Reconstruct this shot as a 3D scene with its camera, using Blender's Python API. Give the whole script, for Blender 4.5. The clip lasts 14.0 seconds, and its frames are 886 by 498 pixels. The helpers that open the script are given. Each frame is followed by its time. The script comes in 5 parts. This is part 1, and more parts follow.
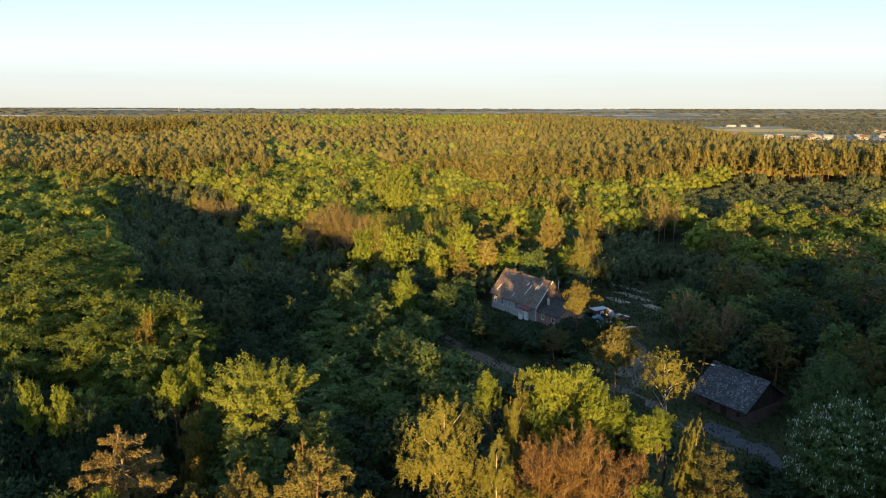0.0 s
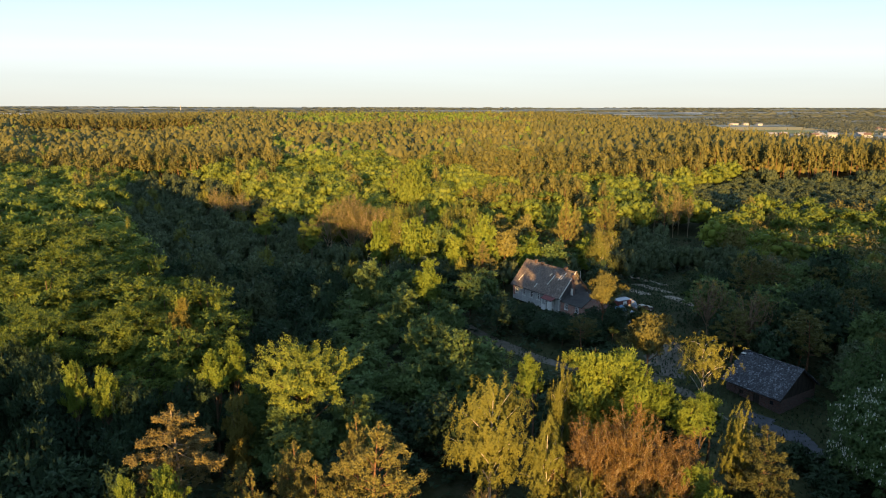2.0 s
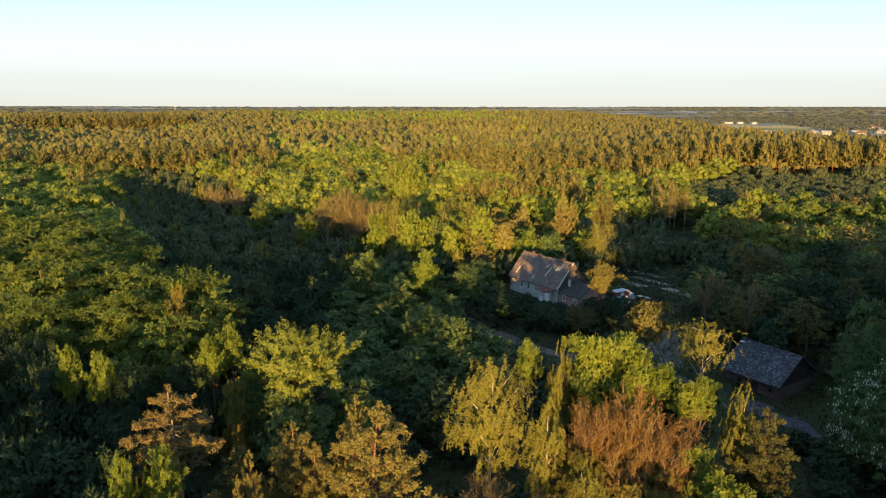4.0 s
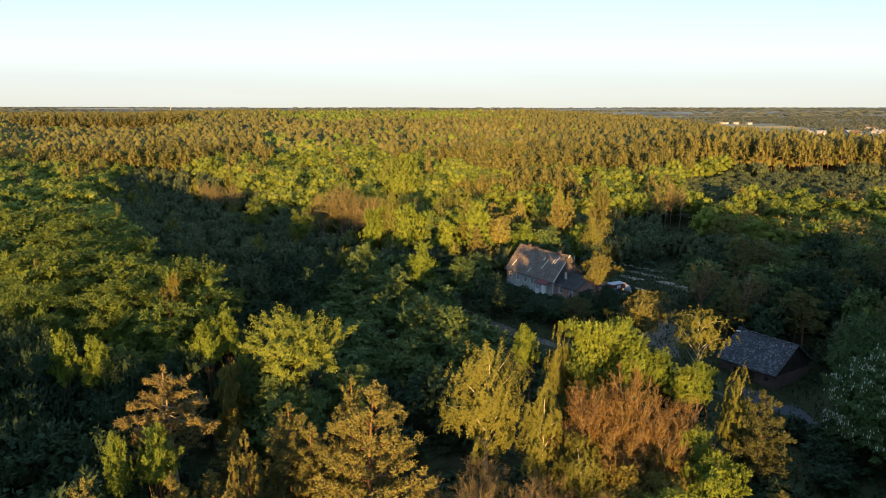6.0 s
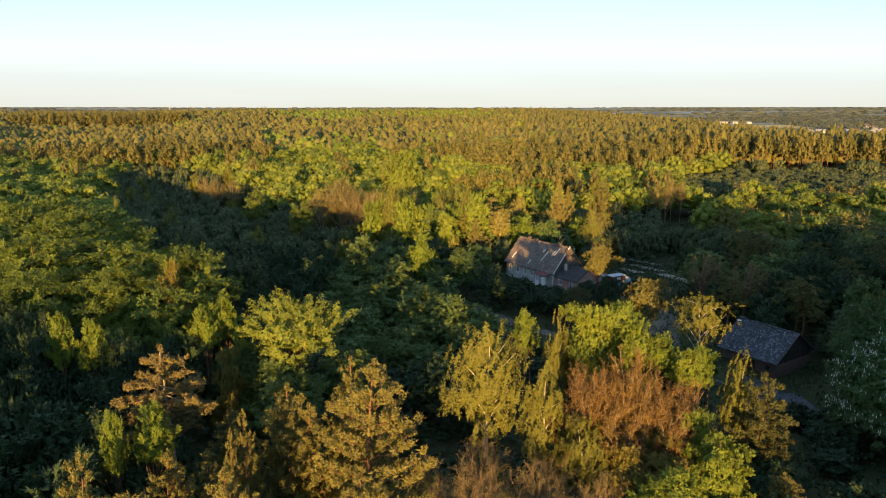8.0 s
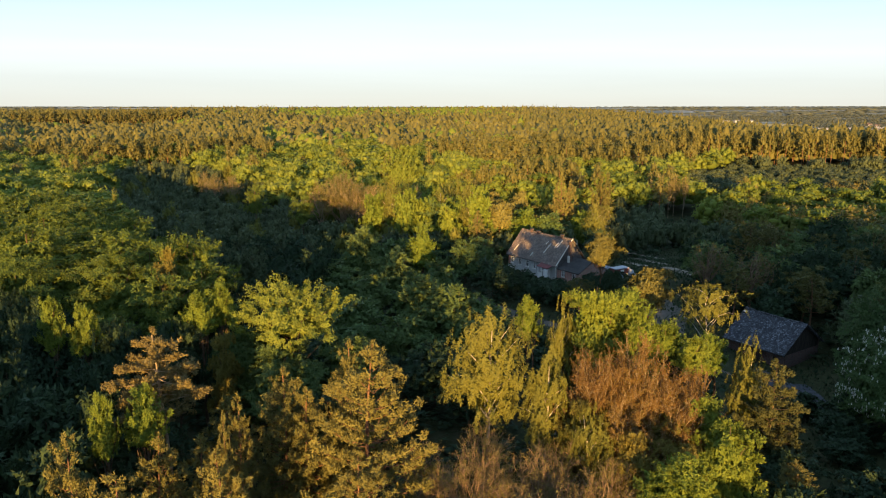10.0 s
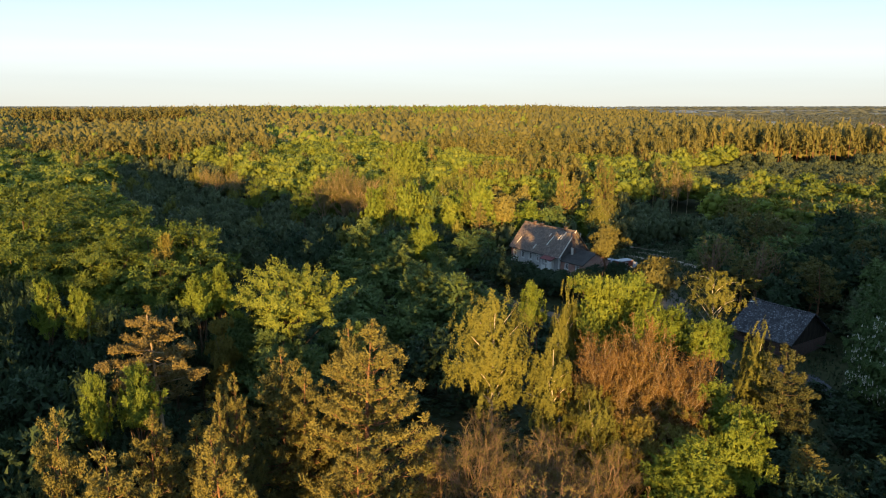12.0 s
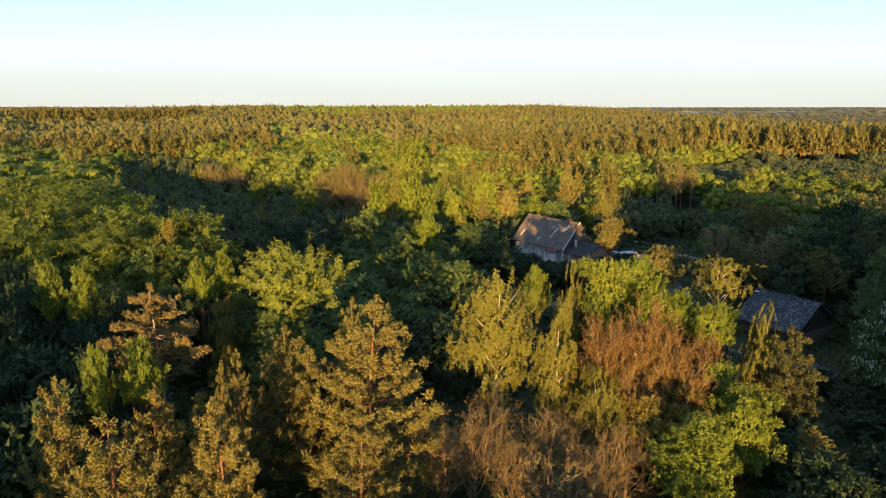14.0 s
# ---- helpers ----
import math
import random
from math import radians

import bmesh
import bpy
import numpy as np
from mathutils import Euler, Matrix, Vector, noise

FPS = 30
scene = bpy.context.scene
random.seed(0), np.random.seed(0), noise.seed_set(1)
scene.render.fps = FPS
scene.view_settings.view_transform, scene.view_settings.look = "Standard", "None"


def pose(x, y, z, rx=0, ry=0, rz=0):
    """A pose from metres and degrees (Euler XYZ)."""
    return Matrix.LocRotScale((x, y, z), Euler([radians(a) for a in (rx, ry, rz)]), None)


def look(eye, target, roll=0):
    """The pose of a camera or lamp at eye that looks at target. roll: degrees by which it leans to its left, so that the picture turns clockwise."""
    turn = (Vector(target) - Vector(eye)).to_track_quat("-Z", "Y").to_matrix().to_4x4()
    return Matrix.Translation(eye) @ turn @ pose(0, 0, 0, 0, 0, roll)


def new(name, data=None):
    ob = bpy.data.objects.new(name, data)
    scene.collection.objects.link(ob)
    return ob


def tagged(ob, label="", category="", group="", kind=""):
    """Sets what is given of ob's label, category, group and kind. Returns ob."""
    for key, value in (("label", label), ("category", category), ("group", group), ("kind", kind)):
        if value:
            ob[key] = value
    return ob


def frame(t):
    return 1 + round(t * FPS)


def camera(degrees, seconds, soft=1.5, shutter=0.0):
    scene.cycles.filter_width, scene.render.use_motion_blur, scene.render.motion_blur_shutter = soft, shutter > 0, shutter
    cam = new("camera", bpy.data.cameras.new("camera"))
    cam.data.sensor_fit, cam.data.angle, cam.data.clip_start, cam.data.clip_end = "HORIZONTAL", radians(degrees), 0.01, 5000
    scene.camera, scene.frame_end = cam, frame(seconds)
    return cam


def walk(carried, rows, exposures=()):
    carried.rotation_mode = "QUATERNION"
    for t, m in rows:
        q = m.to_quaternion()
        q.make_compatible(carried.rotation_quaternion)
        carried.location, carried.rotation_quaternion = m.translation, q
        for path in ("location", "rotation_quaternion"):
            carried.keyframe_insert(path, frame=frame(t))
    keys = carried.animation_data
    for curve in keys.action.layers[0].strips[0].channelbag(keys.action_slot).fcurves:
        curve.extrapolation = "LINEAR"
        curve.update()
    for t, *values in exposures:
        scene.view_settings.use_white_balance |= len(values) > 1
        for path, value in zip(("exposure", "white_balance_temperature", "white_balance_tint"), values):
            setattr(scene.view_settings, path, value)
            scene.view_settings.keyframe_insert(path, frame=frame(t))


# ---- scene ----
def aim(x, y, z, yaw, pitch, lean):
    """The camera's pose: yaw to the left of +y, pitch up, lean as look() takes it, in degrees."""
    return pose(x, y, z, 90 + pitch, 0, yaw) @ pose(0, 0, 0, 0, 0, lean)


cam = camera(66.94, 14.0, soft=1.1)
PATH = [
    (0.0, aim(4.91, -1.06, 45.96, 0.47, -11.90, 0.11)),
    (0.5, aim(3.76, -1.05, 45.44, 0.44, -11.90, 0.16)),
    (1.0, aim(2.38, -0.99, 44.87, 0.42, -11.90, 0.18)),
    (1.5, aim(0.97, -0.99, 44.38, 0.44, -11.93, 0.14)),
    (2.0, aim(0.04, -0.92, 43.88, 0.53, -11.98, 0.11)),
    (2.5, aim(-0.23, -0.84, 43.39, 0.47, -12.01, 0.11)),
    (3.0, aim(-0.30, -0.77, 42.93, 0.36, -12.02, 0.07)),
    (5.5, aim(-0.34, -0.89, 40.59, -0.13, -11.94, 0.06)),
    (6.0, aim(-0.31, -0.99, 40.15, -0.18, -11.92, 0.04)),
    (6.5, aim(-0.32, -0.99, 39.72, -0.21, -11.91, 0.01)),
    (7.0, aim(-0.34, -0.99, 39.22, -0.23, -11.88, 0.01)),
    (7.5, aim(-0.32, -1.01, 38.73, -0.23, -11.87, -0.01)),
    (8.0, aim(-0.33, -0.88, 38.22, -0.23, -11.90, -0.01)),
    (8.5, aim(-0.32, -0.73, 37.73, -0.23, -11.88, -0.03)),
    (11.0, aim(-0.26, 1.26, 35.23, 0.01, -11.96, 0.02)),
    (11.5, aim(-0.24, 1.41, 34.73, 0.06, -11.95, 0.02)),
    (12.0, aim(-0.26, 1.48, 34.17, 0.10, -11.91, -0.01)),
    (12.5, aim(-0.28, 1.47, 33.68, 0.14, -11.89, 0.00)),
    (13.0, aim(-0.32, 1.46, 33.17, 0.20, -11.86, -0.00)),
    (13.5, aim(-0.37, 1.45, 32.69, 0.26, -11.84, -0.02)),
    (14.0, aim(-0.42, 1.49, 32.19, 0.31, -11.82, 0.01)),
]
walk(cam, PATH)

# ---- light ----
SUN_AZIMUTH = (-0.06, -0.998)      # the way to the sun on the ground
SUN_ELEVATION = radians(5.8)
world = bpy.data.worlds.new("world")
scene.world = world
world.use_nodes = True
wn = world.node_tree
sky = wn.nodes.new("ShaderNodeTexSky")
sky.sky_type = "NISHITA"
sky.sun_disc = False
sky.sun_elevation = SUN_ELEVATION
sky.sun_rotation = math.atan2(SUN_AZIMUTH[0], SUN_AZIMUTH[1])
sky.altitude = 100
sky.air_density, sky.dust_density, sky.ozone_density = 0.8, 0.1, 3.0
wn.nodes["Background"].inputs["Strength"].default_value = 0.144
# thin high haze whitens the sky
veil = wn.nodes.new("ShaderNodeMix")
veil.data_type = "RGBA"
veil.inputs["Factor"].default_value = 0.92
# the haze is grey at the horizon, white above it and bluer overhead
way = wn.nodes.new("ShaderNodeTexCoord")
split = wn.nodes.new("ShaderNodeSeparateXYZ")
wn.links.new(way.outputs["Generated"], split.inputs[0])
haze = wn.nodes.new("ShaderNodeValToRGB")
tints = ((0.0, (0.8, 0.795, 0.755)), (0.035, (0.86, 0.865, 0.83)), (0.08, (1.02, 1.04, 1.01)), (0.215, (0.68, 0.95, 0.97)), (0.5, (0.46, 0.7, 1.06)))
for k in range(3):
    haze.color_ramp.elements.new(0.3)
for el, (p, c) in zip(haze.color_ramp.elements, tints):
    el.position, el.color = p, (*c, 1)
# streaks of thin cloud lift and lower the bands, and the blue reaches lower on both sides
streak = wn.nodes.new("ShaderNodeTexNoise")
streak.inputs["Scale"].default_value, streak.inputs["Detail"].default_value = 3.0, 4.0
drawn = wn.nodes.new("ShaderNodeMapping")
drawn.inputs["Scale"].default_value = (1.0, 1.0, 14.0)
wn.links.new(way.outputs["Generated"], drawn.inputs["Vector"])
wn.links.new(drawn.outputs["Vector"], streak.inputs["Vector"])


def sky_math(op, a, b):
    m = wn.nodes.new("ShaderNodeMath")
    m.operation = op
    for k, v in enumerate((a, b)):
        if isinstance(v, (int, float)):
            m.inputs[k].default_value = v
        else:
            wn.links.new(v, m.inputs[k])
    return m.outputs[0]


wobble = sky_math("MULTIPLY", sky_math("SUBTRACT", streak.outputs["Fac"], 0.5), 0.035)
aside = sky_math("MULTIPLY", split.outputs["X"], split.outputs["X"])
height = sky_math("MULTIPLY", split.outputs["Z"], sky_math("ADD", 1.0, sky_math("MULTIPLY", sky_math("MULTIPLY", aside, split.outputs["Z"]), 7.5)))
wn.links.new(sky_math("ADD", height, wobble), haze.inputs["Fac"])
full = wn.nodes.new("ShaderNodeVectorMath")
full.operation = "SCALE"
full.inputs["Scale"].default_value = 2.0
wn.links.new(haze.outputs["Color"], full.inputs[0])
wn.links.new(full.outputs[0], veil.inputs["B"])
wn.links.new(sky.outputs["Color"], veil.inputs["A"])
wn.links.new(veil.outputs["Result"], wn.nodes["Background"].inputs["Color"])
sun = new("sun", bpy.data.lights.new("sun", "SUN"))
sun.data.energy, sun.data.angle, sun.data.color = 5.0, radians(0.53), (1.0, 0.585, 0.2)
towards = Vector((*SUN_AZIMUTH, 0)).normalized() * math.cos(SUN_ELEVATION) + Vector((0, 0, math.sin(SUN_ELEVATION)))
sun.matrix_world = look(towards * 60, (0, 0, 0))
scene.view_settings.exposure = 1.75

# ---- materials ----
def nodes_of(name):
    m = bpy.data.materials.new(name)
    m.use_nodes = True
    n = m.node_tree
    return m, n, n.nodes["Principled BSDF"]


def ramp_node(n, fac, stops):
    r = n.nodes.new("ShaderNodeValToRGB")
    e = r.color_ramp.elements
    while len(e) < len(stops):
        e.new(0.5)
    for el, (p, c) in zip(e, stops):
        el.position, el.color = p, (*c, 1)
    n.links.new(fac, r.inputs["Fac"])
    return r.outputs["Color"]


def math_node(n, op, a, b):
    m = n.nodes.new("ShaderNodeMath")
    m.operation = op
    for k, v in enumerate((a, b)):
        if isinstance(v, (int, float)):
            m.inputs[k].default_value = v
        else:
            n.links.new(v, m.inputs[k])
    return m.outputs[0]


def noise_node(n, size, detail=4.0, rough=0.55, stretch=(1, 1, 1), space="Object"):
    """Noise whose lumps are about size metres across."""
    c = n.nodes.new("ShaderNodeTexCoord")
    mp = n.nodes.new("ShaderNodeMapping")
    mp.inputs["Scale"].default_value = stretch
    t = n.nodes.new("ShaderNodeTexNoise")
    t.inputs["Scale"].default_value = 1.0 / size
    t.inputs["Detail"].default_value, t.inputs["Roughness"].default_value = detail, rough
    n.links.new(c.outputs[space], mp.inputs["Vector"])
    n.links.new(mp.outputs["Vector"], t.inputs["Vector"])
    return t.outputs["Fac"]


def foliage(name, low, mid, high, through_light=0.3, rough=0.6, grain_size=0.35):
    """Leaves: each leaf and each tree has a tone of its own between low and high."""
    m, n, b = nodes_of(name)
    g = n.nodes.new("ShaderNodeNewGeometry")
    o = n.nodes.new("ShaderNodeObjectInfo")
    a = n.nodes.new("ShaderNodeAttribute")
    a.attribute_name = "tint"
    tree = math_node(n, "FRACT", math_node(n, "ADD", o.outputs["Random"], a.outputs["Fac"]), 0)
    grain = noise_node(n, grain_size, 3, 0.7)
    tone = math_node(n, "ADD", math_node(n, "MULTIPLY", g.outputs["Random Per Island"], 0.42), math_node(n, "MULTIPLY", tree, 0.3))
    tone = math_node(n, "ADD", math_node(n, "ADD", tone, 0.0), math_node(n, "MULTIPLY", math_node(n, "ADD", grain, noise_node(n, 1.7, 2)), 0.22))
    k = n.nodes.new("ShaderNodeBump")
    k.inputs["Strength"].default_value, k.inputs["Distance"].default_value = 0.35, grain_size * 0.5
    n.links.new(grain, k.inputs["Height"])
    n.links.new(k.outputs[0], b.inputs["Normal"])
    col = ramp_node(n, tone, ((0.1, low), (0.5, mid), (0.9, high)))
    n.links.new(col, b.inputs["Base Color"])
    b.inputs["Roughness"].default_value = rough
    b.inputs["Specular IOR Level"].default_value = 0.12
    tl = n.nodes.new("ShaderNodeBsdfTranslucent")
    n.links.new(col, tl.inputs["Color"])
    mix = n.nodes.new("ShaderNodeMixShader")
    mix.inputs[0].default_value = through_light
    n.links.new(b.outputs[0], mix.inputs[1])
    n.links.new(tl.outputs[0], mix.inputs[2])
    n.links.new(mix.outputs[0], n.nodes["Material Output"].inputs["Surface"])
    return m


def rough_stuff(name, stops, size=0.3, rough=0.85, bump=0.0, stretch=(1, 1, 1), big=None, metal=0.0):
    """A matt surface whose colour runs through stops with noise of two sizes."""
    m, n, b = nodes_of(name)
    f = noise_node(n, size, 6, 0.65, stretch)
    if big:
        f = math_node(n, "ADD", math_node(n, "MULTIPLY", f, 0.55), math_node(n, "MULTIPLY", noise_node(n, big, 3), 0.45))
    n.links.new(ramp_node(n, f, stops), b.inputs["Base Color"])
    b.inputs["Roughness"].default_value, b.inputs["Metallic"].default_value = rough, metal
    b.inputs["Specular IOR Level"].default_value = 0.1 if rough > 0.88 else 0.4
    if bump:
        k = n.nodes.new("ShaderNodeBump")
        k.inputs["Strength"].default_value, k.inputs["Distance"].default_value = 0.8, bump
        n.links.new(f, k.inputs["Height"])
        n.links.new(k.outputs[0], b.inputs["Normal"])
    return m


GREEN = foliage("beech_leaf", (0.038, 0.07, 0.017), (0.088, 0.125, 0.022), (0.154, 0.179, 0.028))
LIME = foliage("young_leaf", (0.074, 0.12, 0.02), (0.124, 0.168, 0.025), (0.174, 0.206, 0.03))
# leaf kept near black, so the deep shade of the wood is in it
SHADE_LEAF = foliage("shade_dark_leaf", (0.015, 0.032, 0.018), (0.028, 0.049, 0.023), (0.044, 0.069, 0.029), 0.2)
BIRCH = foliage("birch_leaf", (0.086, 0.094, 0.02), (0.126, 0.13, 0.027), (0.166, 0.165, 0.034))
PINE = foliage("pine_needle", (0.07, 0.07, 0.023), (0.12, 0.113, 0.033), (0.168, 0.15, 0.043), 0.12)
OLIVE = foliage("old_pine_needle", (0.05, 0.056, 0.021), (0.088, 0.087, 0.026), (0.128, 0.116, 0.032), 0.12)
GINGER = foliage("ginger_needle", (0.1, 0.082, 0.032), (0.155, 0.123, 0.045), (0.2, 0.158, 0.056), 0.12)
# greyer than the near leaves: distance haze is mixed into this colour
HAZE_WOOD = foliage("haze_grey_leaf", (0.05, 0.062, 0.05), (0.07, 0.083, 0.065), (0.1, 0.11, 0.075), 0.15)
MAPLE = foliage("maple_leaf", (0.096, 0.138, 0.025), (0.148, 0.187, 0.03), (0.196, 0.222, 0.039))
GOLD = foliage("golden_leaf", (0.1, 0.09, 0.024), (0.15, 0.13, 0.03), (0.19, 0.16, 0.038))
LARCH = foliage("drooping_needle", (0.038, 0.045, 0.02), (0.064, 0.07, 0.026), (0.1, 0.098, 0.034), 0.12)
RUST = foliage("rusty_leaf", (0.11, 0.066, 0.024), (0.16, 0.09, 0.028), (0.16, 0.12, 0.03))
TAN = foliage("bud", (0.098, 0.086, 0.028), (0.145, 0.124, 0.036), (0.185, 0.162, 0.044))
# dull and greyed: the bluish shade of the hollow is partly in this colour
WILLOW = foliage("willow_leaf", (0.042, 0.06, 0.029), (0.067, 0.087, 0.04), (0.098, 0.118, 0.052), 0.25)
ASH = foliage("ash_leaf", (0.05, 0.088, 0.03), (0.08, 0.122, 0.038), (0.11, 0.152, 0.046), 0.25)
CHESTNUT = foliage("chestnut_leaf", (0.036, 0.068, 0.024), (0.058, 0.098, 0.031), (0.085, 0.125, 0.038), 0.2)
BLOSSOM = foliage("blossom", (0.4, 0.4, 0.34), (0.5, 0.5, 0.43), (0.6, 0.6, 0.53))
BARK = rough_stuff("bark", ((0.3, (0.05, 0.035, 0.022)), (0.7, (0.14, 0.1, 0.065))), 0.15, 0.9, 0.02, (1, 1, 0.25))
PINE_BARK = rough_stuff("pine_bark", ((0.3, (0.09, 0.05, 0.03)), (0.7, (0.23, 0.125, 0.07))), 0.2, 0.9, 0.02, (1, 1, 0.3))
BIRCH_BARK = rough_stuff("birch_bark", ((0.3, (0.12, 0.1, 0.08)), (0.45, (0.38, 0.34, 0.28)), (0.8, (0.54, 0.5, 0.43))), 0.25, 0.7, 0.005, (0.4, 0.4, 2))
TWIG = rough_stuff("twig_bark", ((0.3, (0.11, 0.07, 0.042)), (0.7, (0.25, 0.165, 0.1))), 0.3, 0.85)
PALE_TWIG = rough_stuff("pale_twig_bark", ((0.3, (0.16, 0.12, 0.07)), (0.7, (0.32, 0.245, 0.15))), 0.3, 0.85)

# ---- ground ----
def ease(a, b, x):
    t = np.clip((np.asarray(x, float) - a) / (b - a), 0, 1)
    return t * t * (3 - 2 * t)


def ground_z(x, y):
    """Height of the ground: level about the house, a hollow behind it, a wooded hill, then a plain that ends at the horizon."""
    x, y = np.asarray(x, float), np.asarray(y, float)
    far = np.hypot(x, y)
    side = x / np.maximum(np.abs(y), 60)
    hill = 20.5 * ease(250, 960, y) * (1 - ease(980, 1500, y)) * (1 - ease(0.12, 0.5, side)) * (1 - 0.2 * ease(-0.25, -0.5, side))
    plain = -8 * ease(300, 1300, far) * np.maximum(ease(0.30, 0.52, side), ease(980, 1500, y))
    rise = 46 * ease(2200, 4900, far)
    hollow = -7 * np.exp(-(((y - 222 - 0.9 * np.maximum(0, -60 - x)) / 55) ** 2)) * (1 - 0.5 * ease(-60, -140, x))
    yard = -3.6 * np.exp(-((x - 54) / 30) ** 2 - ((y - 92) / 26) ** 2)
    behind = -9 * ease(25, -60, y)
    return hill + plain + rise + hollow + yard + behind + 0.5 * np.sin(x / 17 + y / 23)


class Heap:
    """Vertices and four-cornered faces, gathered for one mesh."""

    def __init__(self):
        self.v, self.f, self.n = [], [], 0

    def add(self, v, f):
        self.v.append(np.asarray(v, float))
        self.f.append(np.asarray(f, int) + self.n)
        self.n += len(v)

    def arrays(self):
        return np.concatenate(self.v), np.concatenate(self.f)

    def mesh(self, name, mat, smooth=False):
        return mesh_of(name, *self.arrays(), mat, smooth)


def mesh_of(name, v, f, mat, smooth=False, tint=None):
    me = bpy.data.meshes.new(name)
    me.vertices.add(len(v))
    me.vertices.foreach_set("co", np.ascontiguousarray(v, dtype=np.float32).ravel())
    k = f.shape[1]
    me.loops.add(len(f) * k)
    me.loops.foreach_set("vertex_index", np.ascontiguousarray(f, dtype=np.int32).ravel())
    me.polygons.add(len(f))
    me.polygons.foreach_set("loop_start", np.arange(0, len(f) * k, k, dtype=np.int32))
    if smooth:
        me.polygons.foreach_set("use_smooth", np.ones(len(f), bool))
    if tint is not None:
        me.attributes.new("tint", "FLOAT", "POINT").data.foreach_set("value", tint.astype(np.float32))
    me.materials.append(mat)
    me.update(calc_edges=True)
    return me


def sheet(name, xs, ys, mat, lift=0.0):
    gx, gy = np.meshgrid(xs, ys)
    gz = ground_z(gx, gy) + lift
    v = np.stack([gx, gy, gz], -1).reshape(-1, 3)
    w, h = len(xs), len(ys)
    i = (np.arange(h - 1)[:, None] * w + np.arange(w - 1)).ravel()
    return new(name, mesh_of(name, v, np.stack([i, i + 1, i + w + 1, i + w], 1), mat, True))


def grown(a, b, first, ratio):
    """Steps from a to b that widen away from the middle."""
    out, s = [0.0], first
    while out[-1] < b:
        out.append(out[-1] + s)
        s *= ratio
    neg, s = [0.0], first
    while neg[-1] > a:
        neg.append(neg[-1] - s)
        s *= ratio
    return np.array(neg[:0:-1] + out)




def plain_ground():
    """Forest floor that turns, far off, into long fields and meadows, greyed by haze put into their colour."""
    m, n, b = nodes_of("ground")
    near = ramp_node(n, math_node(n, "ADD", math_node(n, "MULTIPLY", noise_node(n, 0.8, 6, 0.65), 0.5), math_node(n, "MULTIPLY", noise_node(n, 9, 3), 0.5)),
                     ((0.35, (0.018, 0.02, 0.01)), (0.5, (0.035, 0.04, 0.016)), (0.7, (0.07, 0.06, 0.035))))
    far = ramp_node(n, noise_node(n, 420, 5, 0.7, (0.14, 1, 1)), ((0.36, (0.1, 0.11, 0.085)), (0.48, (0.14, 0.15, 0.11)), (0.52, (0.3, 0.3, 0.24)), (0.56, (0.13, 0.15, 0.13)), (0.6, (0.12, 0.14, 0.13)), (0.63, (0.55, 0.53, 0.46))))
    c = n.nodes.new("ShaderNodeTexCoord")
    sp = n.nodes.new("ShaderNodeSeparateXYZ")
    n.links.new(c.outputs["Object"], sp.inputs[0])
    mix = n.nodes.new("ShaderNodeMix")
    mix.data_type = "RGBA"
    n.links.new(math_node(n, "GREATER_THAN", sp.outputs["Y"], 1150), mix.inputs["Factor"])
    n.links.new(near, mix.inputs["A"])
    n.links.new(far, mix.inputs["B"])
    n.links.new(mix.outputs["Result"], b.inputs["Base Color"])
    b.inputs["Roughness"].default_value, b.inputs["Specular IOR Level"].default_value = 0.95, 0.08
    return m


SOIL = plain_ground()
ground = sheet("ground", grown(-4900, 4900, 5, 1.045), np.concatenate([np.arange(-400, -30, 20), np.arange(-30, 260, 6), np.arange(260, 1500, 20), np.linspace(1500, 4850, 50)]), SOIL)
tagged(ground, "dark forest floor with leaf litter and grass", "ground", kind="structure")

# ---- trees ----
def unit(d):
    return d / np.maximum(np.linalg.norm(d, axis=-1, keepdims=True), 1e-9)


def tube(heap, path, radii, sides=5):
    path, k = np.asarray(path, float), len(path)
    way = unit(np.gradient(path, axis=0))
    a = unit(np.cross(way, (0.31, 0.95, 0.05)))
    b = np.cross(way, a)
    t = np.arange(sides) * 2 * math.pi / sides
    ring = a[:, None] * np.cos(t)[None, :, None] + b[:, None] * np.sin(t)[None, :, None]
    v = (path[:, None] + ring * np.asarray(radii)[:, None, None]).reshape(-1, 3)
    i = np.arange(sides)
    f = np.concatenate([np.stack([r * sides + i, r * sides + (i + 1) % sides, (r + 1) * sides + (i + 1) % sides, (r + 1) * sides + i], 1) for r in range(k - 1)])
    heap.add(v, f)


def cards(heap, rng, p, d, length, width, out, loose=0.6):
    """Leaf-shaped faces from p along d that lie about square to out."""
    n = len(p)
    square = unit(unit(out) + rng.normal(size=(n, 3)) * loose)
    d = unit(d + rng.normal(size=(n, 3)) * 0.05)
    d = unit(d - (d * square).sum(1, keepdims=True) * square * 0.85)
    side = unit(np.cross(d, square))
    length, width = np.broadcast_to(length, n)[:, None], np.broadcast_to(width, n)[:, None]
    skew = rng.uniform(-0.5, 0.5, (n, 1))
    v = np.stack([p + side * width * 0.5, p + d * length + side * width * skew, p - side * width * 0.5], 1).reshape(-1, 3)
    heap.add(v, np.arange(3 * n).reshape(n, 3))


def bend(rng, a, b, k=4, wob=0.08, sag=0.0):
    a, b = np.asarray(a, float), np.asarray(b, float)
    t = np.linspace(0, 1, k)[:, None]
    far = np.linalg.norm(b - a)
    p = a + (b - a) * t + np.sin(t * math.pi) * rng.normal(size=(1, 3)) * wob * far
    p[:, 2] += (np.sin(t * math.pi) * sag * far)[:, 0]
